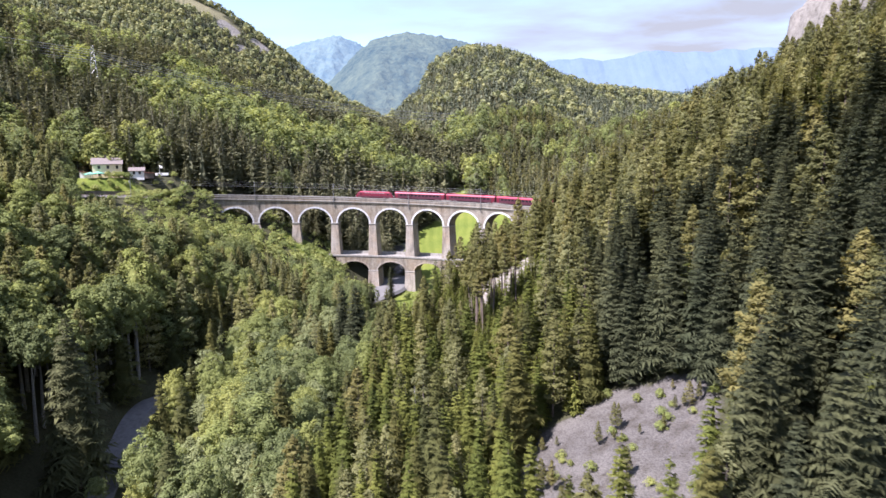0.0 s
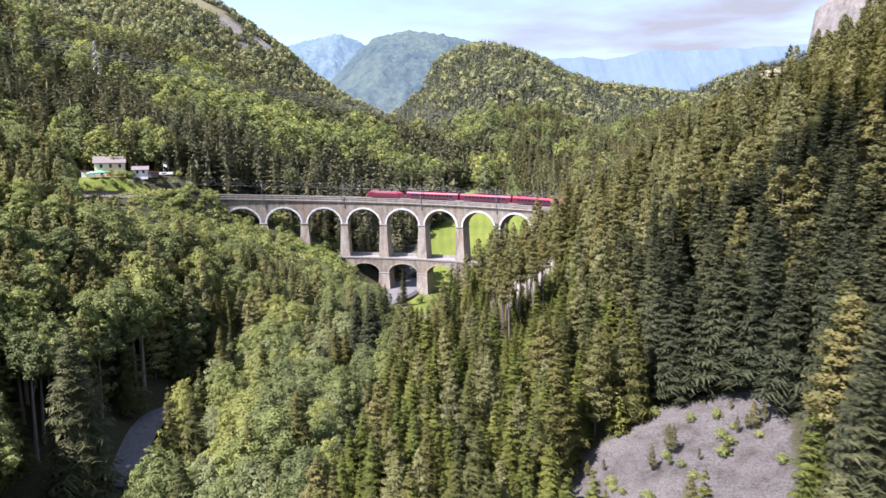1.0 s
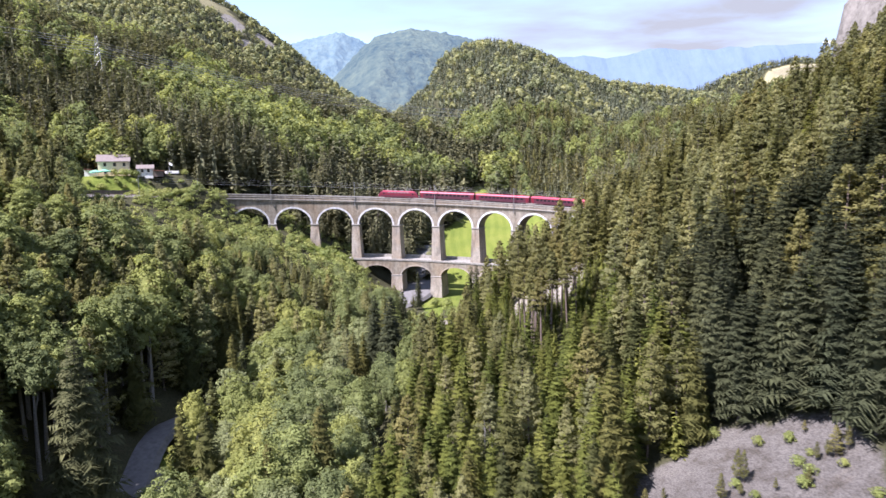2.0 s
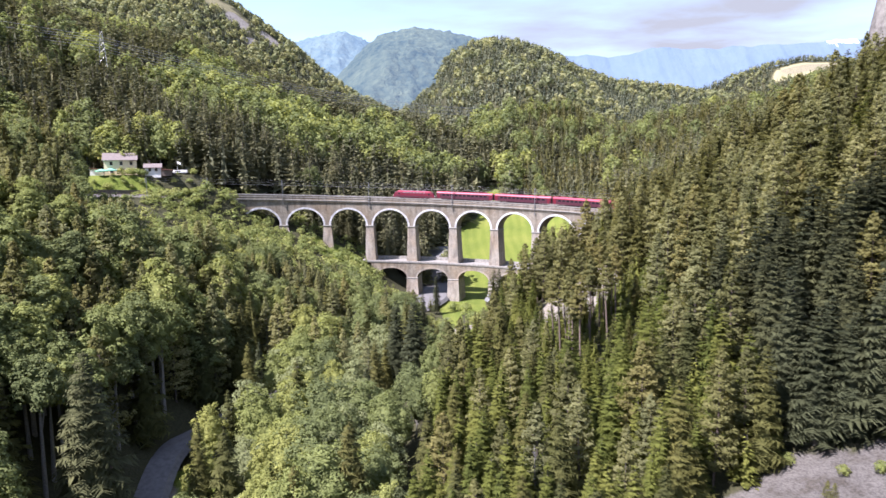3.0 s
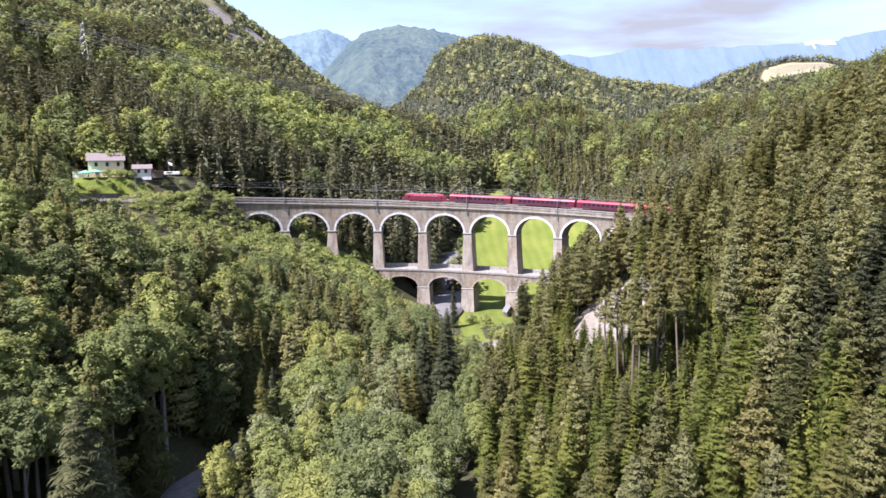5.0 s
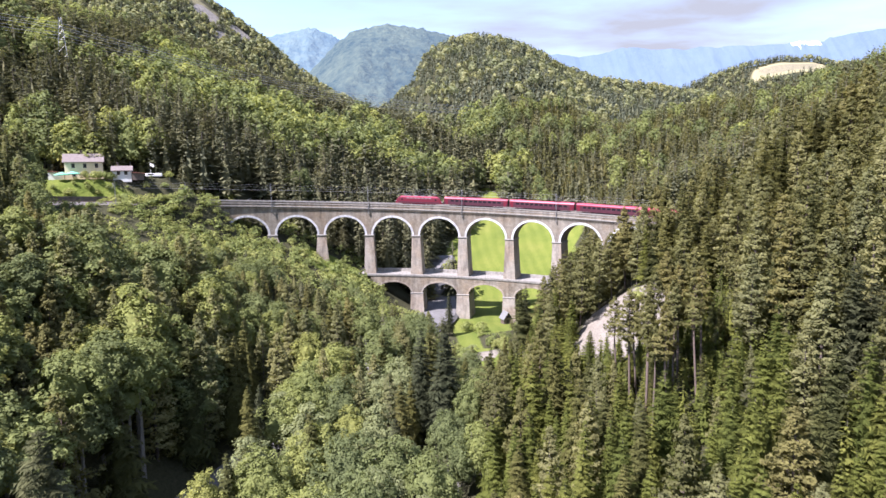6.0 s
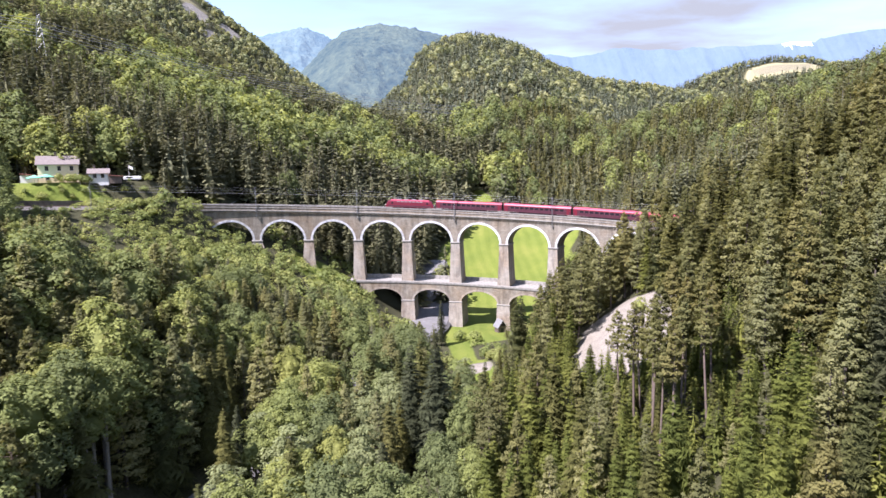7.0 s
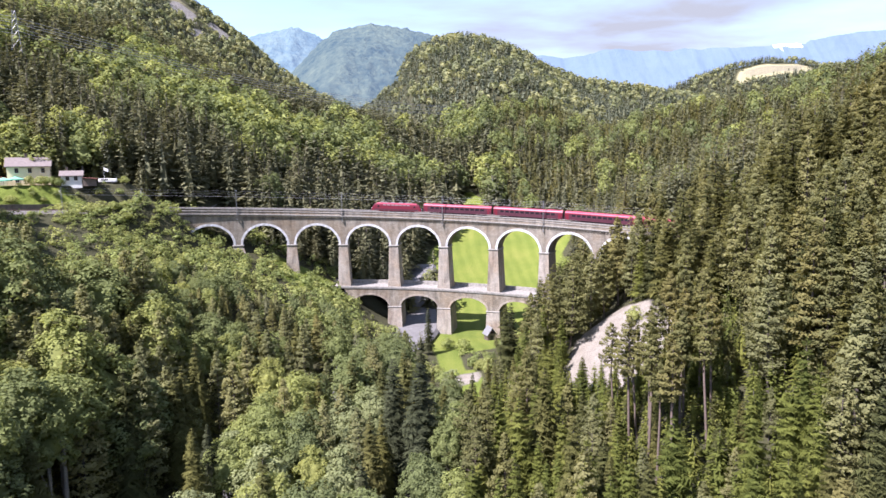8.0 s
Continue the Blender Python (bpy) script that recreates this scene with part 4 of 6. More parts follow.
def build_annex():
    c = empty("lean_to_shed", Matrix.Translation((-167.3, 309.6, 57.6)) @ Matrix.Rotation(0.4, 4, "Z"))
    bm = bmesh.new()
    box(bm, 0, 0, 1.0, 5.2, 4.5, 3.2)
    part("wall", bm, MAT["white"], c)
    bm = bmesh.new()
    box(bm, 0, -0.2, 2.85, 6.0, 5.6, 0.2, m=Matrix.Rotation(0.12, 4, "Y"))
    part("roof", bm, MAT["redtile"], c)
    tagged(c, "low white lean-to with red tiled roof", "shed")
    c = empty("lean_to_shed", Matrix.Translation((-139.8, 314.3, 57.4)) @ Matrix.Rotation(0.36, 4, "Z"))
    bm = bmesh.new()
    box(bm, 0, 0, 0.8, 4.0, 4.0, 2.6)
    part("wall", bm, MAT["wood"], c)
    bm = bmesh.new()
    box(bm, 0, -0.2, 2.25, 4.8, 5.0, 0.2, m=Matrix.Rotation(0.10, 4, "Y"))
    part("roof", bm, MAT["redtile"], c)
    tagged(c, "brown timber lean-to with red tiled roof", "shed")


build_annex()


def build_umbrella(x, y, z, r):
    c = empty("garden_umbrella", Matrix.Translation((x, y, z)))
    bm = bmesh.new()
    tube(bm, (0, 0, -0.8), (0, 0, 3.0), 0.05)
    part("pole", bm, MAT["steel"], c)
    bm = bmesh.new()
    top = bm.verts.new((0, 0, 3.1))
    rim = [bm.verts.new((r * math.cos(a), r * math.sin(a), 2.2)) for a in [math.pi * k / 4 for k in range(8)]]
    low = [bm.verts.new((v.co.x, v.co.y, 1.9)) for v in rim]
    for k in range(8):
        bm.faces.new((top, rim[k], rim[(k + 1) % 8]))
        bm.faces.new((rim[k], low[k], low[(k + 1) % 8], rim[(k + 1) % 8]))
    part("canopy", bm, MAT["canvas"], c)
    tagged(c, "large mint-green garden umbrella on the terrace", "garden umbrella", group="umbrellas on the terrace")


for x, y in ((-162.0, 303.0), (-158.6, 303.8)):
    build_umbrella(x, y, land1(x, y), 2.7)


def build_wall():
    ob = sweep("retaining_wall", -4.3, -2.1, 20, lambda i: [(8.6, deck_z(i) - 3.0), (8.8, deck_z(i) + 0.9), (9.5, deck_z(i) + 0.9), (9.5, deck_z(i) - 3.0)], MAT["darkstone"], None)
    tagged(ob, "dark stone retaining wall between the line and the terrace", "wall", kind="structure")


def build_van(x, y, z, rz):
    c = empty("caravan", Matrix.Translation((x, y, z)) @ Matrix.Rotation(rz, 4, "Z"))
    bm = bmesh.new()
    box(bm, 0, 0, 1.15, 6.0, 2.1, 1.3, bevel=0.25)
    part("body", bm, MAT["white"], c)
    bm = bmesh.new()
    box(bm, -1.0, -1.06, 1.4, 2.2, 0.04, 0.45)
    part("window", bm, MAT["glass"], c)
    for dx in (-1.6, 1.6):
        for s in (-1, 1):
            bm = bmesh.new()
            tube(bm, (dx, s * 0.85, 0.33), (dx, s * 1.03, 0.33), 0.33, sides=14)
            part("wheel", bm, MAT["black"], c)
    tagged(c, "low white parked trailer beside the cottage", "trailer")


build_wall()
build_van(-136.5, 321.0, land1(-136.5, 321.0) + 0.05, 0.3)


def build_flagpole(x, y):
    c = empty("flagpole", Matrix.Translation((x, y, land1(x, y))))
    bm = bmesh.new()
    tube(bm, (0, 0, -0.5), (0, 0, 6.0), 0.07, 0.04)
    part("pole", bm, MAT["white"], c)
    bm = bmesh.new()
    for k in range(6):
        box(bm, 0.15 + 0.25 * k, 0.08 * math.sin(k * 1.3), 5.3 - 0.12 * k, 0.27, 0.03, 1.0)
    part("flag", bm, MAT["white"], c, "small pale hanging flag")
    tagged(c, "white flagpole with a pale flag on the terrace", "flagpole")


build_flagpole(-138.5, 323.0)


def build_hut(x, y, z):
    c = empty("wooden_hut", Matrix.Translation((x, y, z)) @ Matrix.Rotation(0.25, 4, "Z"))
    bm = bmesh.new()
    box(bm, 0, 0, 1.0, 3.2, 3.6, 3.2)
    part("wall", bm, MAT["wood"], c)
    bm = bmesh.new()
    gable_roof(bm, 4.2, 3.2, 2.5, 2.3, 0.45, 0.15)
    bmesh.ops.rotate(bm, verts=bm.verts, matrix=Matrix.Rotation(math.pi / 2, 3, "Z"))
    part("roof", bm, MAT["grey"], c, "grey shingle roof")
    bm = bmesh.new()
    box(bm, 0, -1.83, 0.9, 1.1, 0.08, 1.9)
    part("door", bm, MAT["black"], c)
    tagged(c, "small dark timber hut with grey gable roof at a pier's foot", "hut")


build_hut(-0.6, 311.5, land1(-0.6, 311.5))

# ---------------------------------------------------------------- trees
rng = np.random.default_rng(5)


class Soup:
    """Corners, normals and triangles of a plant, with a material number for each triangle."""

    def __init__(self):
        self.v, self.t, self.m, self.q, self.n = [], [], [], [], 0

    def add(self, v, t, m, nrm=None):
        """nrm: the way the foliage round each corner faces as a mass; without it, the faces' own."""
        v = np.asarray(v, np.float64).reshape(-1, 3)
        t = np.array(t, np.int32).reshape(-1, 3)
        g = np.cross(v[t[:, 1]] - v[t[:, 0]], v[t[:, 2]] - v[t[:, 0]])
        if nrm is None:
            nrm = np.zeros_like(v)
            for k in range(3):
                np.add.at(nrm, t[:, k], g)
        else:
            nrm = np.array(nrm, np.float64).reshape(-1, 3)
            turned = (g * nrm[t].mean(1)).sum(1) < 0
            t[turned] = t[turned][:, ::-1]
        nrm = nrm / (np.linalg.norm(nrm, axis=1, keepdims=True) + 1e-9)
        self.v.append(v.astype(np.float32))
        self.q.append(nrm.astype(np.float32))
        self.t.append(t + self.n)
        self.m.append(np.full(len(t), m, np.int32))
        self.n += len(v)

    def arrays(self):
        return np.concatenate(self.v), np.concatenate(self.t), np.concatenate(self.m), np.concatenate(self.q)


def stem(s, pts, radii, sides, m):
    """A tapering limb through pts."""
    rows = []
    for p, r in zip(pts, radii):
        a = np.arange(sides) * 2 * np.pi / sides
        rows.append(np.stack([p[0] + r * np.cos(a), p[1] + r * np.sin(a), np.full(sides, p[2])], -1))
    t = []
    for k in range(len(pts) - 1):
        for j in range(sides):
            a, b = k * sides + j, k * sides + (j + 1) % sides
            t += [(a, b, b + sides), (a, b + sides, a + sides)]
    s.add(np.concatenate(rows), t, m)


def bough(s, az, z, length, droop, width, teeth, m):
    """A drooping conifer branch: a thin spine with narrow sprigs hanging forward on both sides."""
    ca, sa = math.cos(az), math.sin(az)
    side = np.array([-sa, ca, 0.0])
    fwd = np.array([ca, sa, 0.0])

    def spine(q):
        return np.array([ca * length * q, sa * length * q, z - droop * length * q ** 1.3 + 0.12 * length * q ** 4])
    v = [spine(0.0) + side * 0.05, spine(0.0) - side * 0.05, spine(1.0), spine(0.6) + side * width * 0.2, spine(0.6) - side * width * 0.2]
    t = [(0, 1, 4), (0, 4, 3), (3, 4, 2)]
    for k in range(teeth):
        q = 0.18 + 0.78 * (k + rng.uniform(0.1, 0.9)) / teeth
        p = spine(q)
        reach = width * (0.55 + 0.9 * math.sin(math.pi * min(1.0, 0.15 + 0.8 * q))) * rng.uniform(0.75, 1.3)
        for sgn in (-1, 1):
            o = p + side * sgn * reach + fwd * reach * rng.uniform(0.3, 0.8) - np.array([0, 0, reach * rng.uniform(0.15, 0.7)])
            n0 = len(v)
            v += [p - fwd * reach * 0.2, p + fwd * reach * 0.22, o]
            t.append((n0, n0 + 1, n0 + 2))
    v = np.array(v)
    face = fwd * rng.uniform(0.5, 0.9) + np.array([0, 0, rng.uniform(0.45, 0.8)]) + rng.normal(0, 0.22, v.shape)
    s.add(v, t, m, face)


def spruce(h, r, whorls, per, teeth, low=0.06, full=0.85, slim=1.0):
    s = Soup()
    stem(s, [(0, 0, -1.5), (0, 0, h * 0.5), (0, 0, h * 0.98)], [0.016 * h, 0.010 * h, 0.01], 5, 0)
    a = np.arange(7) * 2 * np.pi / 7
    rr = r * 0.42 * rng.uniform(0.7, 1.2, 7)
    s.add(np.concatenate([np.stack([rr * np.cos(a), rr * np.sin(a), np.full(7, h * (low + 0.03))], -1), [(0, 0, h * 0.9)]]), [(j, (j + 1) % 7, 7) for j in range(7)], 1, np.stack([np.cos(np.append(a, 0)), np.sin(np.append(a, 0)), np.full(8, 0.4)], -1))
    for k in range(whorls):
        f = (k + rng.uniform(-0.3, 0.3)) / whorls
        f = min(max(f, 0), 0.985)
        z = h * (low + (1 - low) * f)
        ln = r * (1 - f) ** full * rng.uniform(0.82, 1.12) + 0.12
        a0 = rng.uniform(0, 6.3)
        for j in range(per):
            if rng.random() < 0.06:
                continue
            L = ln * rng.uniform(0.72, 1.15)
            bough(s, a0 + 2 * np.pi * j / per + rng.uniform(-0.3, 0.3), z + rng.uniform(-0.5, 0.5) * h / whorls, L, rng.uniform(0.12, 0.42) + 0.15 * (1 - f) - 0.35 * f ** 3, (L * rng.uniform(0.20, 0.30) + 0.12) * slim, teeth, 1)
    tip = np.array([(0.05, 0, h * 0.95), (-0.03, 0.05, h * 0.95), (0, -0.05, h * 0.95), (0, 0, h * 1.01)])
    s.add(tip, [(0, 1, 3), (1, 2, 3), (2, 0, 3)], 1)
    return s.arrays()


def cards(s, c, nrm, size, m):
    """Small leaf sprays at the points c, facing about along nrm."""
    k = len(c)
    face = nrm / (np.linalg.norm(nrm, axis=1, keepdims=True) + 1e-9) + rng.normal(0, 0.24, (k, 3))
    nrm = nrm + rng.normal(0, 0.45, (k, 3))
    nrm /= np.linalg.norm(nrm, axis=1, keepdims=True) + 1e-9
    ref = rng.normal(0, 1, (k, 3))
    a = np.cross(nrm, ref)
    a /= np.linalg.norm(a, axis=1, keepdims=True) + 1e-9
    b = np.cross(nrm, a)
    sz = size * rng.uniform(0.6, 1.35, (k, 1))
    v = np.stack([c - a * sz * 0.5 - b * sz * 0.36, c + a * sz * 0.62, c - a * sz * 0.4 + b * sz * 0.42], 1).reshape(-1, 3)
    s.add(v, np.arange(k * 3).reshape(-1, 3), m, np.repeat(face, 3, 0))


ICO = None


def core(s, c, q, m):
    """The dense inside of a leafy lobe, hidden behind its leaves."""
    global ICO
    if ICO is None:
        bm = bmesh.new()
        bmesh.ops.create_icosphere(bm, subdivisions=2, radius=1.0)
        bm.verts.ensure_lookup_table()
        ICO = (np.array([v.co[:] for v in bm.verts]), np.array([[v.index for v in f.verts] for f in bm.faces]))
        bm.free()
    s.add(np.array(c) + ICO[0] * np.array(q) * rng.uniform(0.72, 1.08, (len(ICO[0]), 1)), ICO[1], m, ICO[0])


def sphere_points(k):
    p = rng.normal(0, 1, (k, 3))
    return p / np.linalg.norm(p, axis=1, keepdims=True)


def broadleaf(h, r, lobes, leaves, size, clear=0.18, limbs=6, heart=0.55):
    s = Soup()
    lean = rng.uniform(-0.04, 0.04, 2) * h
    stem(s, [(0, 0, -1.5), (lean[0] * 0.5, lean[1] * 0.5, h * 0.4), (lean[0], lean[1], h * 0.82)], [0.016 * h, 0.011 * h, 0.02], 6, 0)
    zc, rz = h * (0.96 + clear) / 2, h * (0.96 - clear) / 2
    cs, rs = [(lean[0], lean[1], zc + rz * 0.80)], [r * 0.26]
    core(s, (lean[0], lean[1], zc - 0.02 * h), (r * heart, r * heart, rz * heart * 1.12), 1)
    squash = rng.uniform(0.85, 1.15)
    bulge = rng.uniform(0, 6)
    for k in range(lobes):
        # evenly spread over an egg, wider below the middle
        t = (k + 0.5) / lobes
        up = 1 - 1.72 * t
        az = 2.39996 * k + rng.uniform(-0.35, 0.35)
        ring_r = math.sqrt(max(0.0, 1 - up * up)) * (0.92 - 0.22 * up)
        f = rng.uniform(0.62, 0.90) * (1 + 0.16 * math.sin(3 * az + bulge) * math.cos(2.3 * up + bulge))
        cs.append((math.cos(az) * ring_r * r * f * squash + lean[0], math.sin(az) * ring_r * r * f / squash + lean[1], zc + up * rz * f * rng.uniform(0.9, 1.1)))
        rs.append(r * rng.uniform(1.15, 1.9) / math.sqrt(lobes))
    for k in range(min(limbs, lobes)):
        c = cs[1 + k * max(1, lobes // max(1, limbs))] if limbs else cs[0]
        z0 = h * rng.uniform(0.2, 0.45)
        stem(s, [(lean[0] * 0.4, lean[1] * 0.4, z0), (c[0] * 0.55, c[1] * 0.55, (z0 + c[2]) / 2 + 0.4), c], [0.007 * h, 0.004 * h, 0.02], 4, 0)
    wts = np.array(rs) ** 2
    num = np.maximum(3, (leaves * wts / wts.sum()).astype(int))
    mid_c = np.array([lean[0], lean[1], zc - 0.15 * h])
    for c, q, k in zip(cs, rs, num):
        d = sphere_points(k)
        out = np.array(c) - mid_c
        out /= np.linalg.norm(out) + 1e-6
        flip = (d @ out) < -0.25
        d[flip] = -d[flip]
        wob = 1 + 0.18 * np.sin(d[:, :1] * 6 + q * 9) * np.cos(d[:, 1:2] * 5)
        far_out = rng.uniform(0.70, 1.0, (k, 1)) + 0.25 * (rng.uniform(0, 1, (k, 1)) > 0.9)
        cards(s, np.array(c) + d * q * wob * far_out * np.array([1, 1, 0.92]), d + out * 0.4 + np.array([0, 0, 0.25]), size, 1)
    return s.arrays()


def pine(h, r, pads, leaves, size, clear=0.32):
    s = Soup()
    bend = rng.uniform(-0.03, 0.03, 2) * h
    stem(s, [(0, 0, -1.5), (bend[0], bend[1], h * 0.55), (bend[0] * 0.6, bend[1] * 0.6, h * 0.97)], [0.010 * h, 0.007 * h, 0.02], 6, 0)
    for k in range(pads):
        f = (k + rng.uniform(0, 1)) / pads
        z = h * (clear + (0.985 - clear) * f)
        env = (1 - f) ** 0.58 * (0.55 + 0.45 * min(1, f * 5))
        reach = r * env * rng.uniform(0.55, 1.0)
        az = k * 2.39996 + rng.uniform(-0.6, 0.6)
        ca, sa = math.cos(az), math.sin(az)
        tip = np.array([bend[0] + reach * ca, bend[1] + reach * sa, z + reach * rng.uniform(-0.05, 0.28)])
        root = np.array([bend[0], bend[1], z - 0.12 * reach])
        if reach > 0.8:
            stem(s, [tuple(root), tuple(tip)], [0.0035 * h, 0.015], 3, 0)
        k2 = max(4, int(leaves / pads * (0.35 + 1.1 * env)))
        along = rng.uniform(0.25, 1.08, (k2, 1)) ** 0.8
        wide = (0.16 + 0.26 * np.sin(np.pi * np.clip(along, 0, 1))) * (reach + 0.6)
        c = root + (tip - root) * along
        c = c + np.concatenate([-sa * wide, ca * wide, 0 * wide], 1) * rng.uniform(-1, 1, (k2, 1)) + np.array([0, 0, 1]) * rng.normal(0.1, 0.22, (k2, 1))
        nrm = np.tile(np.array([ca * 0.6, sa * 0.6, 0.75]), (k2, 1))
        cards(s, c, nrm, size, 1)
    return s.arrays()


def fir(h, r, n, size, low=0.05, full=0.9, tiers=7, trunk=True):
    """A conifer for the woods further off: many small hanging sprays round a narrow dark heart."""
    s = Soup()
    if trunk:
        stem(s, [(0, 0, -1.5), (0, 0, h * 0.9)], [0.013 * h, 0.01], 4, 0)
    a = np.arange(6) * 2 * np.pi / 6
    rr = r * 0.30 * rng.uniform(0.7, 1.2, 6)
    s.add(np.concatenate([np.stack([rr * np.cos(a), rr * np.sin(a), np.full(6, h * (low + 0.02))], -1), [(0, 0, h * 0.74)]]), [(j, (j + 1) % 6, 6) for j in range(6)], 1, np.stack([np.cos(np.append(a, 0)), np.sin(np.append(a, 0)), np.full(7, 0.4)], -1))
    f = 1 - np.sqrt(rng.uniform(0.0, 1, n))
    saw = 1 - (f * tiers) % 1.0
    a = rng.uniform(0, 6.28, n)
    lopside = 1 + 0.16 * np.sin(a * 2 + rng.uniform(0, 6)) + 0.12 * np.sin(a * 3 + 9 * f)
    rr = (r * (1 - f) ** full * (0.62 + 0.42 * saw) * lopside * rng.uniform(0.85, 1.1, n) + 0.05)[:, None]
    out = np.stack([np.cos(a), np.sin(a), 0 * a], -1)
    tan = np.stack([-np.sin(a), np.cos(a), 0 * a], -1)
    c = out * rr * 0.82 + np.array([0, 0, 1.0]) * (h * (low + (0.985 - low) * f))[:, None]
    sz = (size * rng.uniform(0.7, 1.35, n) * (0.55 + 0.5 * (1 - f)))[:, None]
    ax = out + np.array([0, 0, -1.0]) * rng.uniform(-0.15, 0.6, (n, 1)) + tan * rng.uniform(-0.35, 0.35, (n, 1))
    bx = tan + np.array([0, 0, 1.0]) * rng.uniform(-0.35, 0.35, (n, 1))
    v = np.stack([c - ax * sz * 0.45 + bx * sz * 0.34, c - ax * sz * 0.45 - bx * sz * 0.34, c + ax * sz * 0.55], 1).reshape(-1, 3)
    face = out * rng.uniform(0.6, 0.95, (n, 1)) + np.array([0, 0, 0.6]) + rng.normal(0, 0.2, (n, 3))
    s.add(v, np.arange(n * 3).reshape(-1, 3), 1, np.repeat(face, 3, 0))
    return s.arrays()


def leaf_heap(h, r, leaves, size):
    """A small far broadleaf crown of loose sprays."""
    s = Soup()
    d = sphere_points(leaves)
    d[:, 2] = np.abs(d[:, 2]) * 1.4 - 0.4
    lump = 1 + 0.25 * np.sin(3 * d[:, :1] + rng.uniform(0, 6)) * np.cos(3 * d[:, 1:2])
    cards(s, np.array([0, 0, h * 0.52]) + d * lump * np.array([r, r, h * 0.42]) * rng.uniform(0.7, 1.0, (leaves, 1)), d, size, 1)
    return s.arrays()


def make_thing(name, arrays, mats, label, category):
    """A tree as a thing: an Empty at its foot with trunk and crown under it."""
    V, T, M, N = arrays
    root = empty(name)
    for which, part_name in ((0, "trunk"), (1, "crown")):
        t = T[M == which]
        used, idx = np.unique(t, return_inverse=True)
        me = np_mesh(part_name, V[used], idx.reshape(-1, 3), normals=N[used])
        link_mesh(part_name, me, [mats[which]], root)
    return tagged(root, label, category)


# near trees: a few grown forms of each kind, then copies of them
SPRUCE_L = "dark green spruce with drooping boughs on the valley slope"
KINDS = {}
KINDS["spruce"] = [(spruce(22, r, 30, 8, 5, 0.05, 0.72), 22) for r in (4.0, 3.6, 4.4, 3.8)]
KINDS["old"] = [(spruce(24, r, 38, 9, 7, 0.12, 0.58, 0.78), 24) for r in (4.3, 3.9, 4.7)]
KINDS["young"] = [(spruce(16, r, 28, 7, 7, 0.03, 0.76, 0.8), 16) for r in (2.9, 2.6, 3.2, 2.8)]
KINDS["pine"] = [(pine(22, r, 66, 3300, 0.46, c), 22) for r, c in ((5.4, 0.20), (4.8, 0.28), (5.9, 0.16), (5.1, 0.24))]
KINDS["highpine"] = [(pine(30, r, 34, 1900, 0.48, c), 30) for r, c in ((4.2, 0.60), (3.8, 0.66), (4.6, 0.56))]
KINDS["larch"] = [(pine(22, r, 84, 3300, 0.46, c), 22) for r, c in ((4.9, 0.08), (4.4, 0.12), (5.4, 0.06), (4.6, 0.10))]
KINDS["broadleaf"] = [(broadleaf(18, r, l, 4300, 0.40), 18) for r, l in ((6.0, 70), (5.3, 58), (6.6, 80), (5.6, 64))]
KINDS["tall"] = [(broadleaf(26, r, l, 3600, 0.44, 0.54, 2), 26) for r, l in ((4.8, 48), (5.4, 54), (4.4, 44))]
KINDS["silver"] = [(broadleaf(15, r, l, 4000, 0.35, 0.06), 15) for r, l in ((5.0, 64), (4.4, 52))]
KINDS["bush"] = [(broadleaf(4.5, r, 18, 600, 0.38, 0.0, 3), 4.5) for r in (2.3, 2.8, 2.0)]
LOOK = {
    "spruce": ("spruce_tree", ("bark", "spruce"), SPRUCE_L, "spruce"),
    "old": ("old_spruce_tree", ("bark", "darkspruce"), "old grey-green spruce, coloured dark by nature and for slope shade", "spruce"),
    "highpine": ("tall_pine_tree", ("pinebark", "pine"), "tall pine with long bare trunk beside the pale scree", "pine"),
    "young": ("young_spruce_tree", ("bark", "young"), "fresh green young spruce in a dense stand", "spruce"),
    "pine": ("pine_tree", ("pinebark", "pine"), "olive-green pine with bare reddish trunk on the slope", "pine"),
    "larch": ("larch_tree", ("bark", "larch"), "light olive-green larch with soft feathery boughs", "larch"),
    "broadleaf": ("broadleaf_tree", ("paleb", "leaf"), "round-crowned sunlit green broadleaf tree in the valley", "tree"),
    "tall": ("tall_beech_tree", ("paleb", "leaf"), "tall green beech with long bare trunk on the steep bank", "tree"),
    "silver": ("willow_tree", ("paleb", "silver"), "pale silvery-green willow in the valley bottom", "tree"),
    "bush": ("bush", ("paleb", "shrub"), "bright green leafy bush on open ground", "bush"),
}
PROTO = {}


def plant(kind, x, y, height, girth=1.0):
    """One near tree as a thing."""
    k = int(rng.integers(len(KINDS[kind])))
    arrays, h0 = KINDS[kind][k]
    f = height / h0
    g = f * girth
    m = Matrix.Translation((x, y, land1(x, y))) @ Matrix.Rotation(rng.uniform(0, 6.28), 4, "Z")
    key = (kind, k)
    if key not in PROTO:
        name, mats, label, cat = LOOK[kind]
        ob = make_thing(name, arrays, [MAT[q] for q in mats], label, cat)
        ob["group"] = {"bush": "bushes on open ground"}.get(kind, "trees of the valley slopes")
        PROTO[key] = ob
        ob.matrix_world = m @ Matrix.Diagonal((g, g, f, 1))
    else:
        ob = copy_thing(PROTO[key], m)
        ob.scale = (g, g, f)


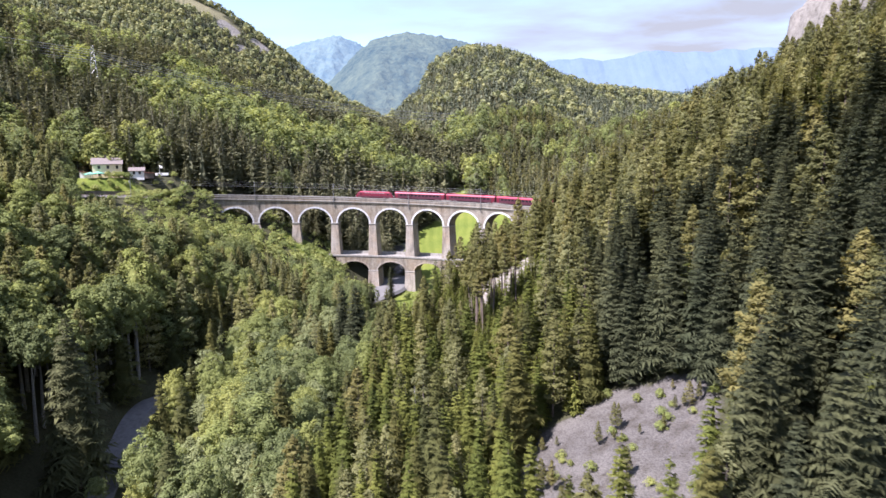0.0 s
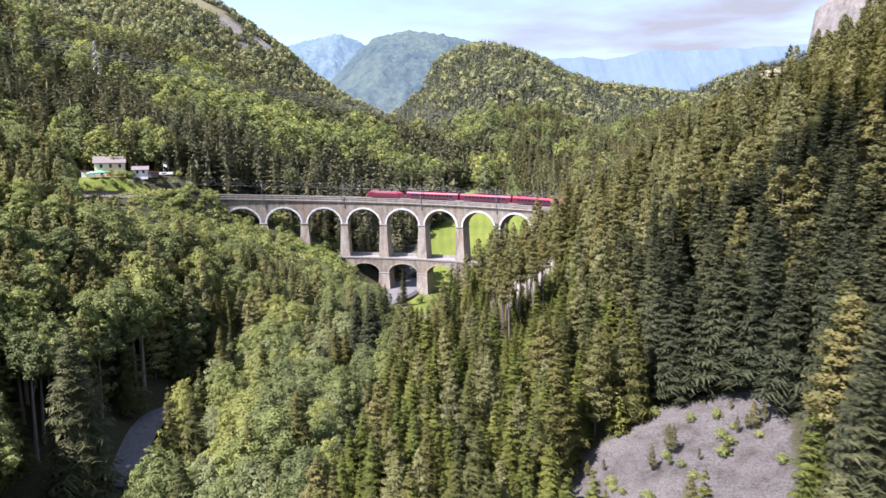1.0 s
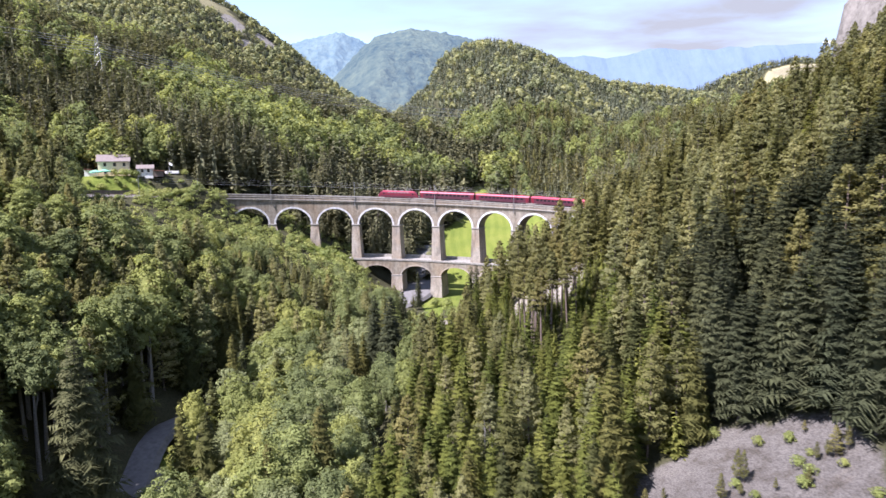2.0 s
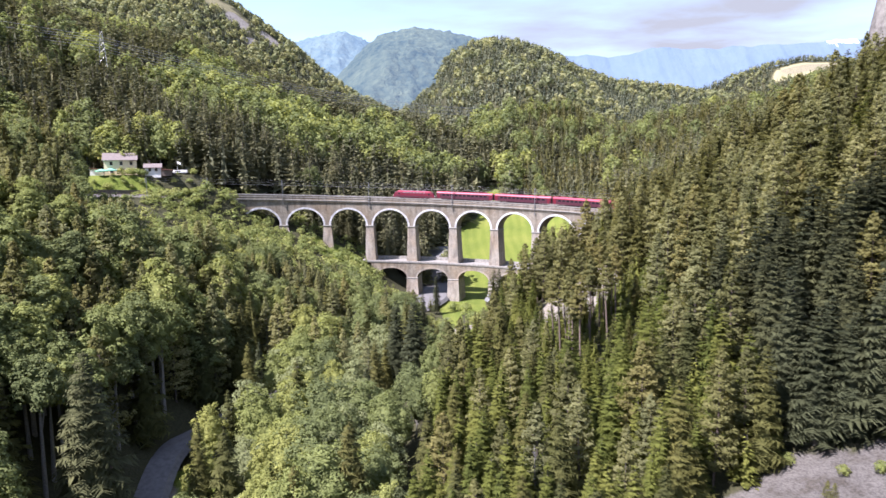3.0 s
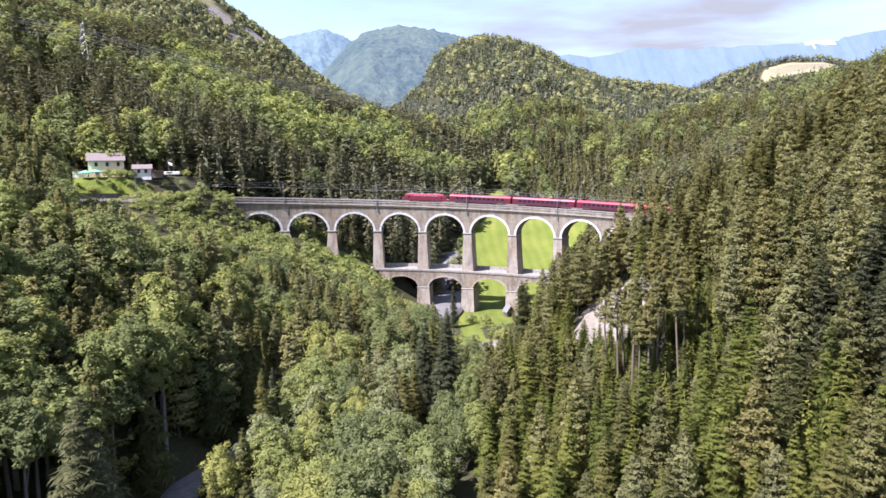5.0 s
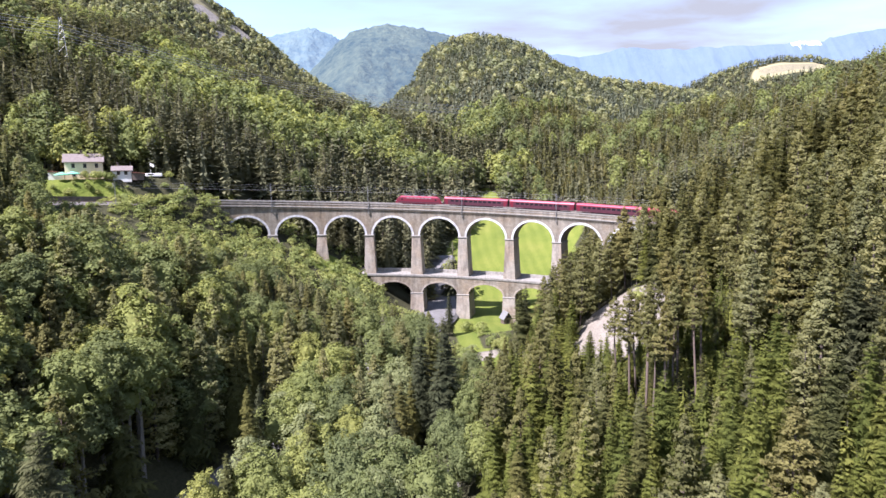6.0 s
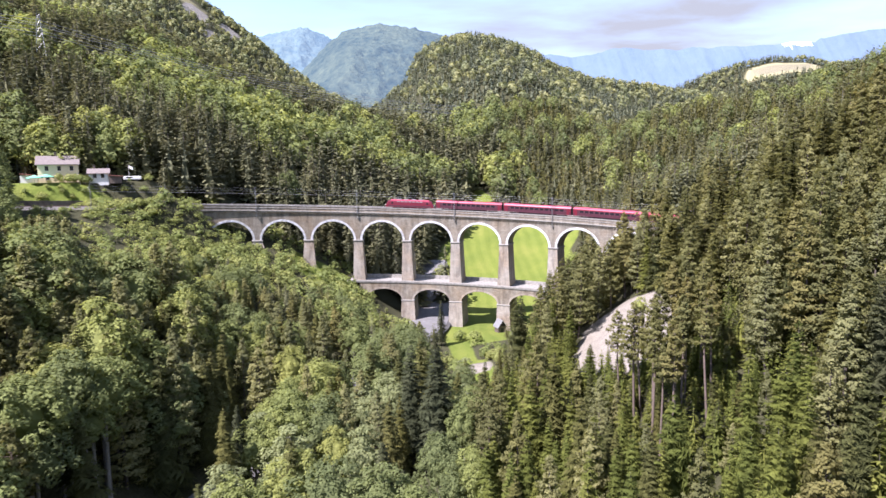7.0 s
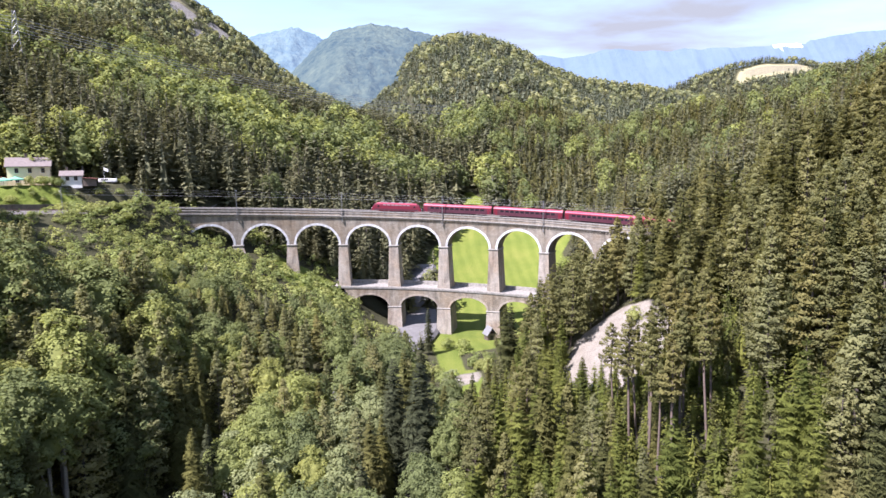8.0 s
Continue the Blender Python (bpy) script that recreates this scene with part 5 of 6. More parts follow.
# lighter forms for the woods further off
MID = {
    "spruce": [fir(22, r, 400, 1.3, tiers=t, full=0.72) for r, t in ((4.6, 9), (4.2, 8), (5.0, 10))],
    "old": [fir(22, r, 380, 1.3, 0.1, tiers=t, full=0.7) for r, t in ((4.0, 9), (3.7, 8))],
    "highpine": [fir(20, 3.0, 250, 1.2, 0.45, 0.62, 5)],
    "young": [fir(14, r, 200, 0.98, 0.03, tiers=8) for r in (2.6, 2.3, 2.8)],
    "larch": [fir(18, r, 340, 1.05, 0.06, 0.58, t) for r, t in ((3.7, 7), (4.0, 8))],
    "pine": [fir(20, r, 340, 1.15, lo, 0.52, t) for r, lo, t in ((3.9, 0.2, 6), (3.6, 0.26, 5), (4.2, 0.16, 7))],
    "broadleaf": [broadleaf(18, r, 40, 800, 0.84, 0.10, 0, 0.46) for r in (6.0, 5.4, 6.6)],
    "tall": [broadleaf(26, r, 36, 700, 0.9, 0.45, 0, 0.4) for r in (4.8, 5.4)],
    "silver": [broadleaf(15, r, 36, 700, 0.75, 0.05, 0, 0.46) for r in (4.8, 4.3)],
    "bush": [broadleaf(4.5, 2.4, 10, 110, 0.72, 0.0, 0, 0.42)],
}
BACK = {
    "spruce": [fir(22, r, 130, 2.3, tiers=t, full=0.74) for r, t in ((4.8, 7), (4.4, 8), (5.2, 6))],
    "pine": [fir(20, r, 100, 2.1, lo, 0.6, 5) for r, lo in ((4.2, 0.12), (3.8, 0.18))],
    "broadleaf": [broadleaf(18, r, 22, 250, 1.5, 0.1, 0, 0.44) for r in (6.4, 5.7, 7.0)],
}
FAR = {
    "spruce": [fir(16, r, 22, 3.3, 0.02, 0.7, 4, False) for r in (4.4, 3.8, 4.1)],
    "pine": [fir(14, r, 20, 3.3, 0.04, 0.55, 4, False) for r in (4.4, 4.0)],
    "broadleaf": [leaf_heap(14, r, 44, 3.0) for r in (5.2, 4.6)],
}
BASE_H = {"old": 22, "highpine": 20, "larch": 18, "spruce": 22, "young": 14, "pine": 20, "broadleaf": 18, "tall": 26, "silver": 15, "bush": 4.5}


def wood(name, sets, places, label, category):
    """Many trees of one kind as one mesh. places: rows of x, y, height factor, girth factor."""
    groups = {}
    for row in places:
        groups.setdefault(int(rng.integers(len(sets[0]))), []).append(row)
    VV, TT, MM, TN, NN, off = [], [], [], [], [], 0
    for k, rows in groups.items():
        V, T, M, N = sets[0][k]
        P = np.array(rows)
        a = rng.uniform(0, 6.28, len(P))
        c, s = np.cos(a)[:, None], np.sin(a)[:, None]
        g = P[:, 3:4]
        X = (V[None, :, 0] * c - V[None, :, 1] * s) * g + P[:, 0:1]
        Y = (V[None, :, 0] * s + V[None, :, 1] * c) * g + P[:, 1:2]
        Z = V[None, :, 2] * P[:, 2:3] + land(P[:, 0], P[:, 1])[:, None]
        VV.append(np.stack([X, Y, Z], -1).reshape(-1, 3))
        NN.append(np.stack([N[None, :, 0] * c - N[None, :, 1] * s, N[None, :, 0] * s + N[None, :, 1] * c, N[None, :, 2] + 0 * c], -1).reshape(-1, 3))
        TT.append((T[None] + (np.arange(len(P)) * len(V))[:, None, None]).reshape(-1, 3) + off)
        MM.append(np.tile(M, len(P)))
        TN.append(np.repeat(rng.uniform(0, 1, len(P)), len(V)))
        off += len(P) * len(V)
    me = np_mesh(name, np.concatenate(VV), np.concatenate(TT), np.concatenate(MM), np.concatenate(TN), np.concatenate(NN))
    ob = link_mesh(name, me, [MAT[q] for q in sets[1]])
    tagged(ob, label, category, kind="stuff")


def scatter(x0, x1, y0, y1, step):
    """Jittered places, about one to each step x step metres."""
    gx, gy = np.meshgrid(np.arange(x0, x1, step), np.arange(y0, y1, step))
    gx = gx + (np.arange(gx.shape[0]) % 2)[:, None] * step / 2
    return (gx + rng.uniform(-0.42, 0.42, gx.shape) * step).ravel(), (gy + rng.uniform(-0.42, 0.42, gy.shape) * step).ravel()


def curve_coords(x, y):
    r = np.hypot(x - TRACK_C.x, y - TRACK_C.y) - TRACK_R
    i = (np.arctan2(x - TRACK_C.x, y - TRACK_C.y) - TH0) / DTH
    return i, r


def open_ground(x, y):
    """Where no tree stands: meadows, scree, road, railway, yards, cleared strips."""
    i, r = curve_coords(x, y)
    line = (np.abs(r - 3.8) < np.where((i > -1) & (i < 2.6), 6.0, 9.0)) & (i > -4.3) & (i < 11.5) & (y > 190)
    bare = (meadow(x, y) > 0.3) | (scree(x, y) > 0.4) | (crag_cover(x, y) > 0.5) | (road_distance(x, y) < 4.6) | line
    bare |= (np.hypot((x + 152) / 27, (y - 309) / 9) < 1) | (np.hypot((x + 137) / 13, (y - 321) / 7) < 1)
    for q in SINGLES:
        bare |= np.hypot(x - q[0], y - q[1]) < (9 if q[2] > 34 else 5.0)
    bare |= np.hypot((x + 100) / 13, (y - 341) / 9) < 1
    bare |= (np.abs(x + 217 + 0.52 * (420 - y)) < 9) & (y > 385) & (y < 424)
    return bare


# spruces that stand out singly: place, height of the tip, girth
SINGLES = [(x, y, tip - land1(x, y), g) for x, y, tip, g in ((-87, 147, 25, 0.98), (-41, 193, 7, 1.05), (-35, 220, 19, 0.95), (-29.5, 213, 20, 1.2), (-0.6, 266, 21, 0.9), (-72, 206, 11, 0.7), (3, 262, 15, 0.9), (-37, 189, 3, 1.0), (-24, 292, 15, 0.8), (-28, 247, 16, 0.8))]


def in_sight(x, y, slack=16):
    return np.abs(x + 16) < 0.735 * (y + 4) + slack


def tall_limit(x, y):
    """Low growth in front of the viaduct and beside the line, tall woods elsewhere."""
    i, r = curve_coords(x, y)
    lim = np.full(np.shape(x), 40.0)
    front = (r < 1) & (i > -2.6) & (i < 6.6) & (y > 190)
    lim = np.where(front, np.minimum(lim, 3.2 + np.clip(-r - 10, 0, None) * 0.25), lim)
    lim = np.where((r > 0) & (r < 20) & (i > -2.5) & (i < 2.2), np.minimum(lim, 4.0 + np.clip(r - 12, 0, None) * 1.6), lim)
    lim = np.where((x > -4) & (x < 30) & (y > 168) & (y < 232), np.minimum(lim, np.clip(20 - 1.0 * (x + 2), 9, 16)), lim)
    lim = np.where((x > -31) & (x < -5) & (y > 214) & (y < 290), np.minimum(lim, 2.5 + np.clip(280 - y, 0, None) * 0.21), lim)
    house = (x > -31 - 0.548 * (y - 45)) & (x < -31 - 0.24 * (y - 45)) & (y > 185) & (y < 304)
    lim = np.where(house, np.clip(np.minimum(lim, np.where((x + 33) / (y - 79) > -0.55, 59.0 - 0.108 * (y - 79), 60.5 - 0.066 * (y - 79)) + 2 * fractal(x, y, 11, 71) - land(x, y)), 2.6, None), lim)
    yard = np.hypot((x + 150) / 32, (y - 292) / 17) < 1
    lim = np.where(yard, np.minimum(lim, 8.5), lim)
    return lim


near = {k: [] for k in LOOK}
mid = {k: [] for k in LOOK}
back = {k: [] for k in BACK}
X, Y = scatter(-235, 190, 62, 330, 5.1)
keep = in_sight(X, Y) & ~open_ground(X, Y)
X, Y = X[keep], Y[keep]
LIM, PATCH = tall_limit(X, Y), fractal(X, Y, 38, 21)
U = rng.uniform(0, 1, (4, len(X)))
for j in range(len(X)):
    x, y, lim, pt = X[j], Y[j], LIM[j], PATCH[j]
    u = U[:, j]
    east = x > -28 + 0.09 * (y - 130)
    # the open strip along the valley road
    if -93 < x < -77 and 90 < y < 200 and (x < -80 or y < 166 or u[3] < 0.5):
        continue
    if y < 172 and (-0.53 if y > 150 else -0.68) < (x + 10) / (y - 10) < -0.43:
        continue
    if lim < 7:
        kind = "bush" if u[0] < 0.8 else "broadleaf"
        h = lim * (0.55 + 0.45 * u[1])
    elif -126 < x <= -84 and 90 < y < 262 and lim > 18:
        # tall woods on the steep bank
        if u[3] < 0.18:
            continue
        kind = "tall" if u[0] < 0.80 else ("spruce" if u[0] < 0.87 else "pine")
        if y > 198:
            kind = "larch" if u[0] < 0.62 else ("broadleaf" if u[0] < 0.78 else ("tall" if u[0] < 0.86 else "spruce"))
        h = (25 if y < 198 else 23) + 7 * u[1]
    elif east and x < 30 + pt * 12 and y < 246:
        if u[3] < 0.10:
            continue
        kind = "young" if u[0] < 0.62 else ("spruce" if u[0] < 0.80 else ("larch" if u[0] < 0.92 else "pine"))
        h = (13 + 9 * u[1]) if kind == "young" else 17 + 7 * u[1]
    elif east:
        if u[3] < 0.32:
            continue
        # near east slope: mostly the darkened spruces, their colour carrying cloud shade
        if y < 166 and x > 34:
            kind = "old" if u[0] < 0.84 else ("pine" if u[0] < 0.96 else "young")
        else:
            kind = "pine" if u[0] < 0.38 else ("larch" if u[0] < 0.60 else ("spruce" if u[0] < 0.9 else "young"))
        h = (19 + 8 * u[1]) if kind != "young" else 14 + 6 * u[1]
    elif x > -86 and y < 262:
        if u[3] < (0.72 if y < 212 else 0.40):
            continue
        kind = "broadleaf" if u[0] < 0.58 else ("silver" if u[0] < 0.80 else "spruce")
        if y > 212 and u[0] < 0.3:
            kind = "larch"
        h = {"larch": 15 + 7 * u[1], "broadleaf": 15 + 7 * u[1], "silver": 12 + 6 * u[1], "spruce": 18 + 7 * u[1]}[kind]
    else:
        if u[3] < 0.15:
            continue
        if lim > 20 and y < 215:
            kind = "tall" if u[0] < 0.4 else ("spruce" if u[0] < 0.6 else ("larch" if u[0] < 0.8 else "broadleaf"))
        else:
            kind = "broadleaf" if u[0] < 0.22 + 0.25 * pt else ("larch" if u[0] < 0.66 else ("pine" if u[0] < 0.86 else "spruce"))
        h = {"broadleaf": 18 + 6 * u[1], "larch": 19 + 7 * u[1], "pine": 20 + 6 * u[1], "spruce": 21 + 7 * u[1], "tall": 24 + 6 * u[1]}[kind]
    h = min(h, lim)
    (near if y < 275 else mid)[kind].append((x, y, h, 0.92 + 0.35 * u[2]))
X, Y = scatter(-34, 62, 84, 246, 3.9)
keep = in_sight(X, Y) & ~open_ground(X, Y) & (X > -26 + 0.09 * (Y - 130))
for x, y in zip(X[keep], Y[keep]):
    mid["young"].append((x, y, rng.uniform(6, 12) if x < 40 else rng.uniform(3, 8), rng.uniform(1.0, 1.35)))
X, Y = scatter(34, 80, 165, 262, 4.0)
keep = ~open_ground(X, Y)
for x, y in zip(X[keep], Y[keep]):
    mid["larch"].append((x, y, rng.uniform(5, 11), rng.uniform(1.0, 1.5)))
X, Y = scatter(-150, -30, 262, 352, 3.3)
I, R = curve_coords(X, Y)
for x, y, i, r in zip(X, Y, I, R):
    if -2.8 < i < 2.4 and -42 < r < 24 and not (i < -1 and r > -2) and not (-1 < r < 9 and abs(i - round(i)) < 0.22) and rng.random() < 0.72 and abs(r - 3.8) > (0 if i < 1.8 else 7):
        mid["bush"].append((x, y, rng.uniform(1.6, 4.2), rng.uniform(0.9, 1.4)))
# young growth under the steep bank's tall trees, its needles darkened for their shade
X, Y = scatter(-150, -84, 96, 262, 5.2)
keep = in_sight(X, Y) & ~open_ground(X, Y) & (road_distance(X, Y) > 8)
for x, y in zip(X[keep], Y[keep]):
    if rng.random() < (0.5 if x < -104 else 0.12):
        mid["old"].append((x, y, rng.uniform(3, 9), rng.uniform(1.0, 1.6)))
# shrubs round the abutment and below the terrace
X, Y = scatter(-172, -96, 290, 322, 2.9)
I, R = curve_coords(X, Y)
for x, y, i, r in zip(X, Y, I, R):
    if -5.2 < i < -0.8 and -26 < r < -1.5 and y < 303 + 0.1 * (x + 150):
        mid["bush"].append((x, y, rng.uniform(1.1, 2.5), rng.uniform(1.1, 1.6)))
X, Y = scatter(-128, -84, 284, 330, 2.7)
I, R = curve_coords(X, Y)
for x, y, i, r in zip(X, Y, I, R):
    if -2.2 < i < 0.1 and -26 < r < -1.8:
        mid["bush"].append((x, y, rng.uniform(1.1, 2.2), rng.uniform(1.2, 1.6)))
X, Y = scatter(-150, -60, 236, 282, 4.2)
keep = ~open_ground(X, Y)
for x, y in zip(X[keep], Y[keep]):
    if rng.random() < 0.6:
        mid["bush"].append((x, y, rng.uniform(1.5, 4.5), rng.uniform(0.9, 1.4)))
CAP = {"old": 230, "highpine": 40, "larch": 260, "spruce": 270, "young": 270, "pine": 285, "tall": 120, "broadleaf": 270, "silver": 60, "bush": 120}
for kind, rows in near.items():
    rows.sort(key=lambda q: (q[0] + 20) ** 2 + (q[1] - 60) ** 2)
    mid[kind] += rows[CAP[kind]:]
    del rows[CAP[kind]:]
# trees that stand out singly
near["old"] += SINGLES
near["bush"] += [(-148 + 2.3 * k, 303.5 + 2.2 * math.sin(k * 2.7), 2.4 + 0.6 * (k * 5 % 4), 1.35) for k in range(13)]
near["silver"] += [(-71, 190, 20, 1.15), (-62, 203, 19, 1.2), (-46, 204, 17, 1.1), (-56, 176, 15, 1.2), (-44, 176, 19, 1.1), (-66, 172, 13, 1.2), (-40, 228, 17, 1.1)]
near["broadleaf"] += [(-77, 181, 17, 1.05), (-66, 184, 21, 1.1), (-57, 191, 22, 1.05), (-51, 164, 21, 1.2), (-43, 150, 22, 1.25), (-37, 163, 17, 1.1), (-34, 178, 19, 1.0), (-56, 152, 16, 1.2), (-30, 196, 18, 1.0), (-69, 207, 18, 1.0), (-54, 214, 20, 1.0), (-46, 136, 18, 1.2), (-31, 141, 16, 1.1)]
near["bush"] += [(-70 + 4.2 * (k % 7), 143 + 5.5 * (k // 7) + 2 * math.sin(k * 4), 4.5 + 1.2 * (k * 5 % 4), 1.3) for k in range(21)]
near["broadleaf"] += [(-77, 152, 8, 1.3), (-73, 144, 9, 1.2), (-80, 141, 7, 1.3), (-68, 137, 9, 1.3), (-62, 146, 11, 1.2)]
near["broadleaf"] += [(-84, 355, 26, 0.75), (-88, 357, 22, 0.8), (-165, 262, 27, 1.0), (-156, 266, 22, 1.0), (-172, 256, 24, 1.0)]
near["bush"] += [(*on_curve(-4.2 + 0.105 * k, 10.2 + 1.7 * (k % 3), 0)[:2], 1.2 + 0.5 * (k * 5 % 4), 1.3) for k in range(26)]
near["highpine"] += [(9 + 2.7 * (k % 5) + 1.1 * math.sin(k * 5), 178 + 1.4 * k + 2 * math.cos(k * 3), 22 + 4 * abs(math.sin(k * 2.3)), 1.1) for k in range(16)]
near["bush"] += [(*on_curve(-1.25 - 0.17 * k, -4.5 - 2.2 * (k % 3), 0)[:2], 1.3 + 0.35 * (k * 7 % 4), 1.4) for k in range(16)]
near["bush"] += [(-166 + 3.1 * k, 302.0 + 0.9 * (k % 3), 1.4 + 0.5 * (k * 5 % 4), 1.4) for k in range(4, 13)]
near["bush"] += [(-152.5 + 1.6 * k, 308.0 + 0.5 * (k % 2), 3.0 + 0.6 * (k * 3 % 3), 1.1) for k in range(4)] + [(-155.5, 306.5, 3.4, 1.2)]
for x, y in ((-26, 379), (-23.5, 381), (-21, 378), (-18.5, 381), (-16, 379), (-22, 372), (-19, 370)):
    if road_distance(np.array([x]), np.array([y]))[0] > 3.4:
        near["bush"].append((x, y, 7.5, 0.8))
near["bush"] += [(-12, 296, 4.5, 1.3), (-17, 300, 4.0, 1.2), (22, 292, 6, 1.3), (18, 297, 5, 1.2), (27, 240, 4.5, 1.0)]
for k in range(64):
    x, y = 28 + rng.uniform(-17, 17), 106 + rng.uniform(-24, 24)
    if scree(np.array([x]), np.array([y]))[0] > 0.3:
        near["bush" if k % 2 else "pine"].append((x, y, rng.uniform(1.0, 2.2) if k % 2 else rng.uniform(1.8, 6.0), rng.uniform(0.9, 1.4)))
for kind, rows in near.items():
    for x, y, h, g in rows:
        plant(kind, x, y, h, g)


def build_dead_tree(x, y, h):
    """A bare grey spruce."""
    s = Soup()
    stem(s, [(0, 0, -1), (0.1, 0.05, h * 0.5), (0, 0, h)], [0.22, 0.14, 0.02], 6, 0)
    b = Soup()
    for k in range(70):
        f = rng.uniform(0.18, 0.97)
        a, ln = rng.uniform(0, 6.28), (1 - f) * 2.6 * rng.uniform(0.5, 1.1) + 0.25
        p = np.array([0.05, 0.03, h * f])
        q = p + np.array([math.cos(a) * ln, math.sin(a) * ln, -ln * rng.uniform(0.0, 0.5)])
        stem(b, [tuple(p), tuple(q)], [0.05, 0.015], 3, 0)
        m = p + (q - p) * 0.6
        stem(b, [tuple(m), tuple(m + np.array([math.cos(a + 0.8) * ln * 0.4, math.sin(a + 0.8) * ln * 0.4, -0.2]))], [0.03, 0.01], 3, 0)
    root = empty("dead_spruce_tree", Matrix.Translation((x, y, land1(x, y))))
    for name, q in (("trunk", s), ("bare_branches", b)):
        V, T, M, N = q.arrays()
        ob = link_mesh(name, np_mesh(name, V, T, normals=N), [MAT["paleb"]], root)
        if q is b:
            ob["kind"] = "stuff"
    tagged(root, "dead grey spruce with bare twigs among young spruces", "dead tree")


build_dead_tree(-6.5, 131, 19)
build_dead_tree(-4.0, 139, 14)


def build_log(x, y, ln, az):
    z = land1(x, y)
    d = Vector((math.cos(az), math.sin(az), 0)) * ln / 2
    a, b = Vector((x, y, 0)) - d, Vector((x, y, 0)) + d
    a.z, b.z = land1(a.x, a.y) + 0.2, land1(b.x, b.y) + 0.2
    bm = bmesh.new()
    tube(bm, a, b, 0.24, 0.12, 8)
    bmesh.ops.subdivide_edges(bm, edges=[e for e in bm.edges if abs((e.verts[0].co - e.verts[1].co).length) > ln * 0.8], cuts=4)
    for v in bm.verts:
        v.co += Vector((rng.uniform(-1, 1), rng.uniform(-1, 1), rng.uniform(-1, 1))) * 0.04
    ob = part("fallen_log", bm, MAT["paleb"], None)
    tagged(ob, "pale fallen tree trunk lying on the brown slope", "log", group="logs on the cleared slope")


for k in range(9):
    build_log(-112 + 4.5 * k + 2 * math.sin(k * 3), 342 + 5 * abs(math.sin(k * 1.7)), 6 + 3 * abs(math.cos(k * 2)), 1.9 + 0.5 * math.sin(k * 5))

# the wooded hillsides behind and beside the line
X, Y = scatter(-420, 330, 318, 650, 5.6)
keep = in_sight(X, Y, 25) & ~open_ground(X, Y)
X, Y = X[keep], Y[keep]
LIM, PATCH = tall_limit(X, Y), fractal(X, Y, 60, 23)
U = rng.uniform(0, 1, (4, len(X)))
for j in range(len(X)):
    x, y, lim, pt = X[j], Y[j], LIM[j], PATCH[j]
    u = U[:, j]
    west = x < 20 + 0.1 * (y - 400)
    if west:
        kind = "broadleaf" if u[0] < 0.24 + 1.5 * pt else "spruce"
        h = (20 + 7 * u[1]) if kind == "broadleaf" else 21 + 9 * u[1]
        if u[3] < (0.42 if kind == "broadleaf" else 0.22):
            continue
    else:
        kind = "broadleaf" if u[0] < 0.06 + 0.3 * max(0, pt - 0.2) else ("pine" if u[0] < 0.55 else "spruce")
        h = 13 + 7 * u[1]
    if u[3] < 0.12:
        continue
    (mid if y < 410 else back)[kind].append((x, y, min(h, lim), (1.15 if west and kind == "spruce" else 0.85) + 0.3 * u[2]))
NAMES = {"old": ("old_spruce_wood", "spruces and undergrowth with needles darkened for slope and forest shade"), "highpine": ("tall_pine_grove", "tall bare-trunked pines"), "larch": ("larch_wood", "light olive larches mixed into the slope forest"), "spruce": ("spruce_wood", "spruce forest covering the hillsides, needles paled for haze"), "young": ("young_spruce_stand", "dense stand of fresh green young spruces"),
         "pine": ("pine_wood", "olive-green pine forest on the slopes"), "broadleaf": ("broadleaf_wood", "light green broadleaf trees mixed into the forest"),
         "tall": ("beech_wood", "tall beeches on the steep bank"), "silver": ("willow_thicket", "pale willows in the valley bottom"), "bush": ("undergrowth", "bright green shrubs on the bank below the viaduct")}
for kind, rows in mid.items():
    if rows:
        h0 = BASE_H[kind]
        wood(NAMES[kind][0], (MID[kind], ("bark", "hazedspruce") if kind == "spruce" else LOOK[kind][1]), [(x, y, h / h0, h / h0 * g) for x, y, h, g in rows], NAMES[kind][1], "forest")

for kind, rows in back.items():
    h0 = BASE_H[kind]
    wood(NAMES[kind][0], (BACK[kind], ("bark", "hazedspruce") if kind == "spruce" else LOOK[kind][1]), [(x, y, h / h0, h / h0 * g) for x, y, h, g in rows], NAMES[kind][1], "forest")

# far ridges
far = {k: [] for k in FAR}
for x0, x1, y0, y1, step, grow in ((-560, 860, 650, 1340, 7.0, 0.95),):
    X, Y = scatter(x0, x1, y0, y1, step)
    keep = in_sight(X, Y, 30) & ~open_ground(X, Y)
    X, Y = X[keep], Y[keep]
    PATCH = fractal(X, Y, 110, 25)
    # only slopes that face the valley's mouth
    facing = land(X, Y + 6) - land(X, Y - 6) > -3.0
    U = rng.uniform(0, 1, (3, len(X)))
    for j in np.nonzero(facing)[0]:
        # extra pale broadleaf in the west lightens that ridge for haze
        kind = "broadleaf" if U[0, j] < (0.10 if X[j] > -70 else 0.5) + 0.35 * PATCH[j] else ("spruce" if U[0, j] < 0.75 else "pine")
        f = grow * (0.7 + 0.45 * U[1, j])
        far[kind].append((X[j], Y[j], f, f * (0.9 + 0.3 * U[2, j])))
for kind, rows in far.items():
    wood({"spruce": "far_spruce_wood", "pine": "far_pine_wood", "broadleaf": "far_broadleaf_wood"}[kind], (FAR[kind], ("bark", "ridgeleaf" if kind == "broadleaf" else "ridge")), rows, "distant forest over the ridges beyond the valley, paled for haze", "forest")


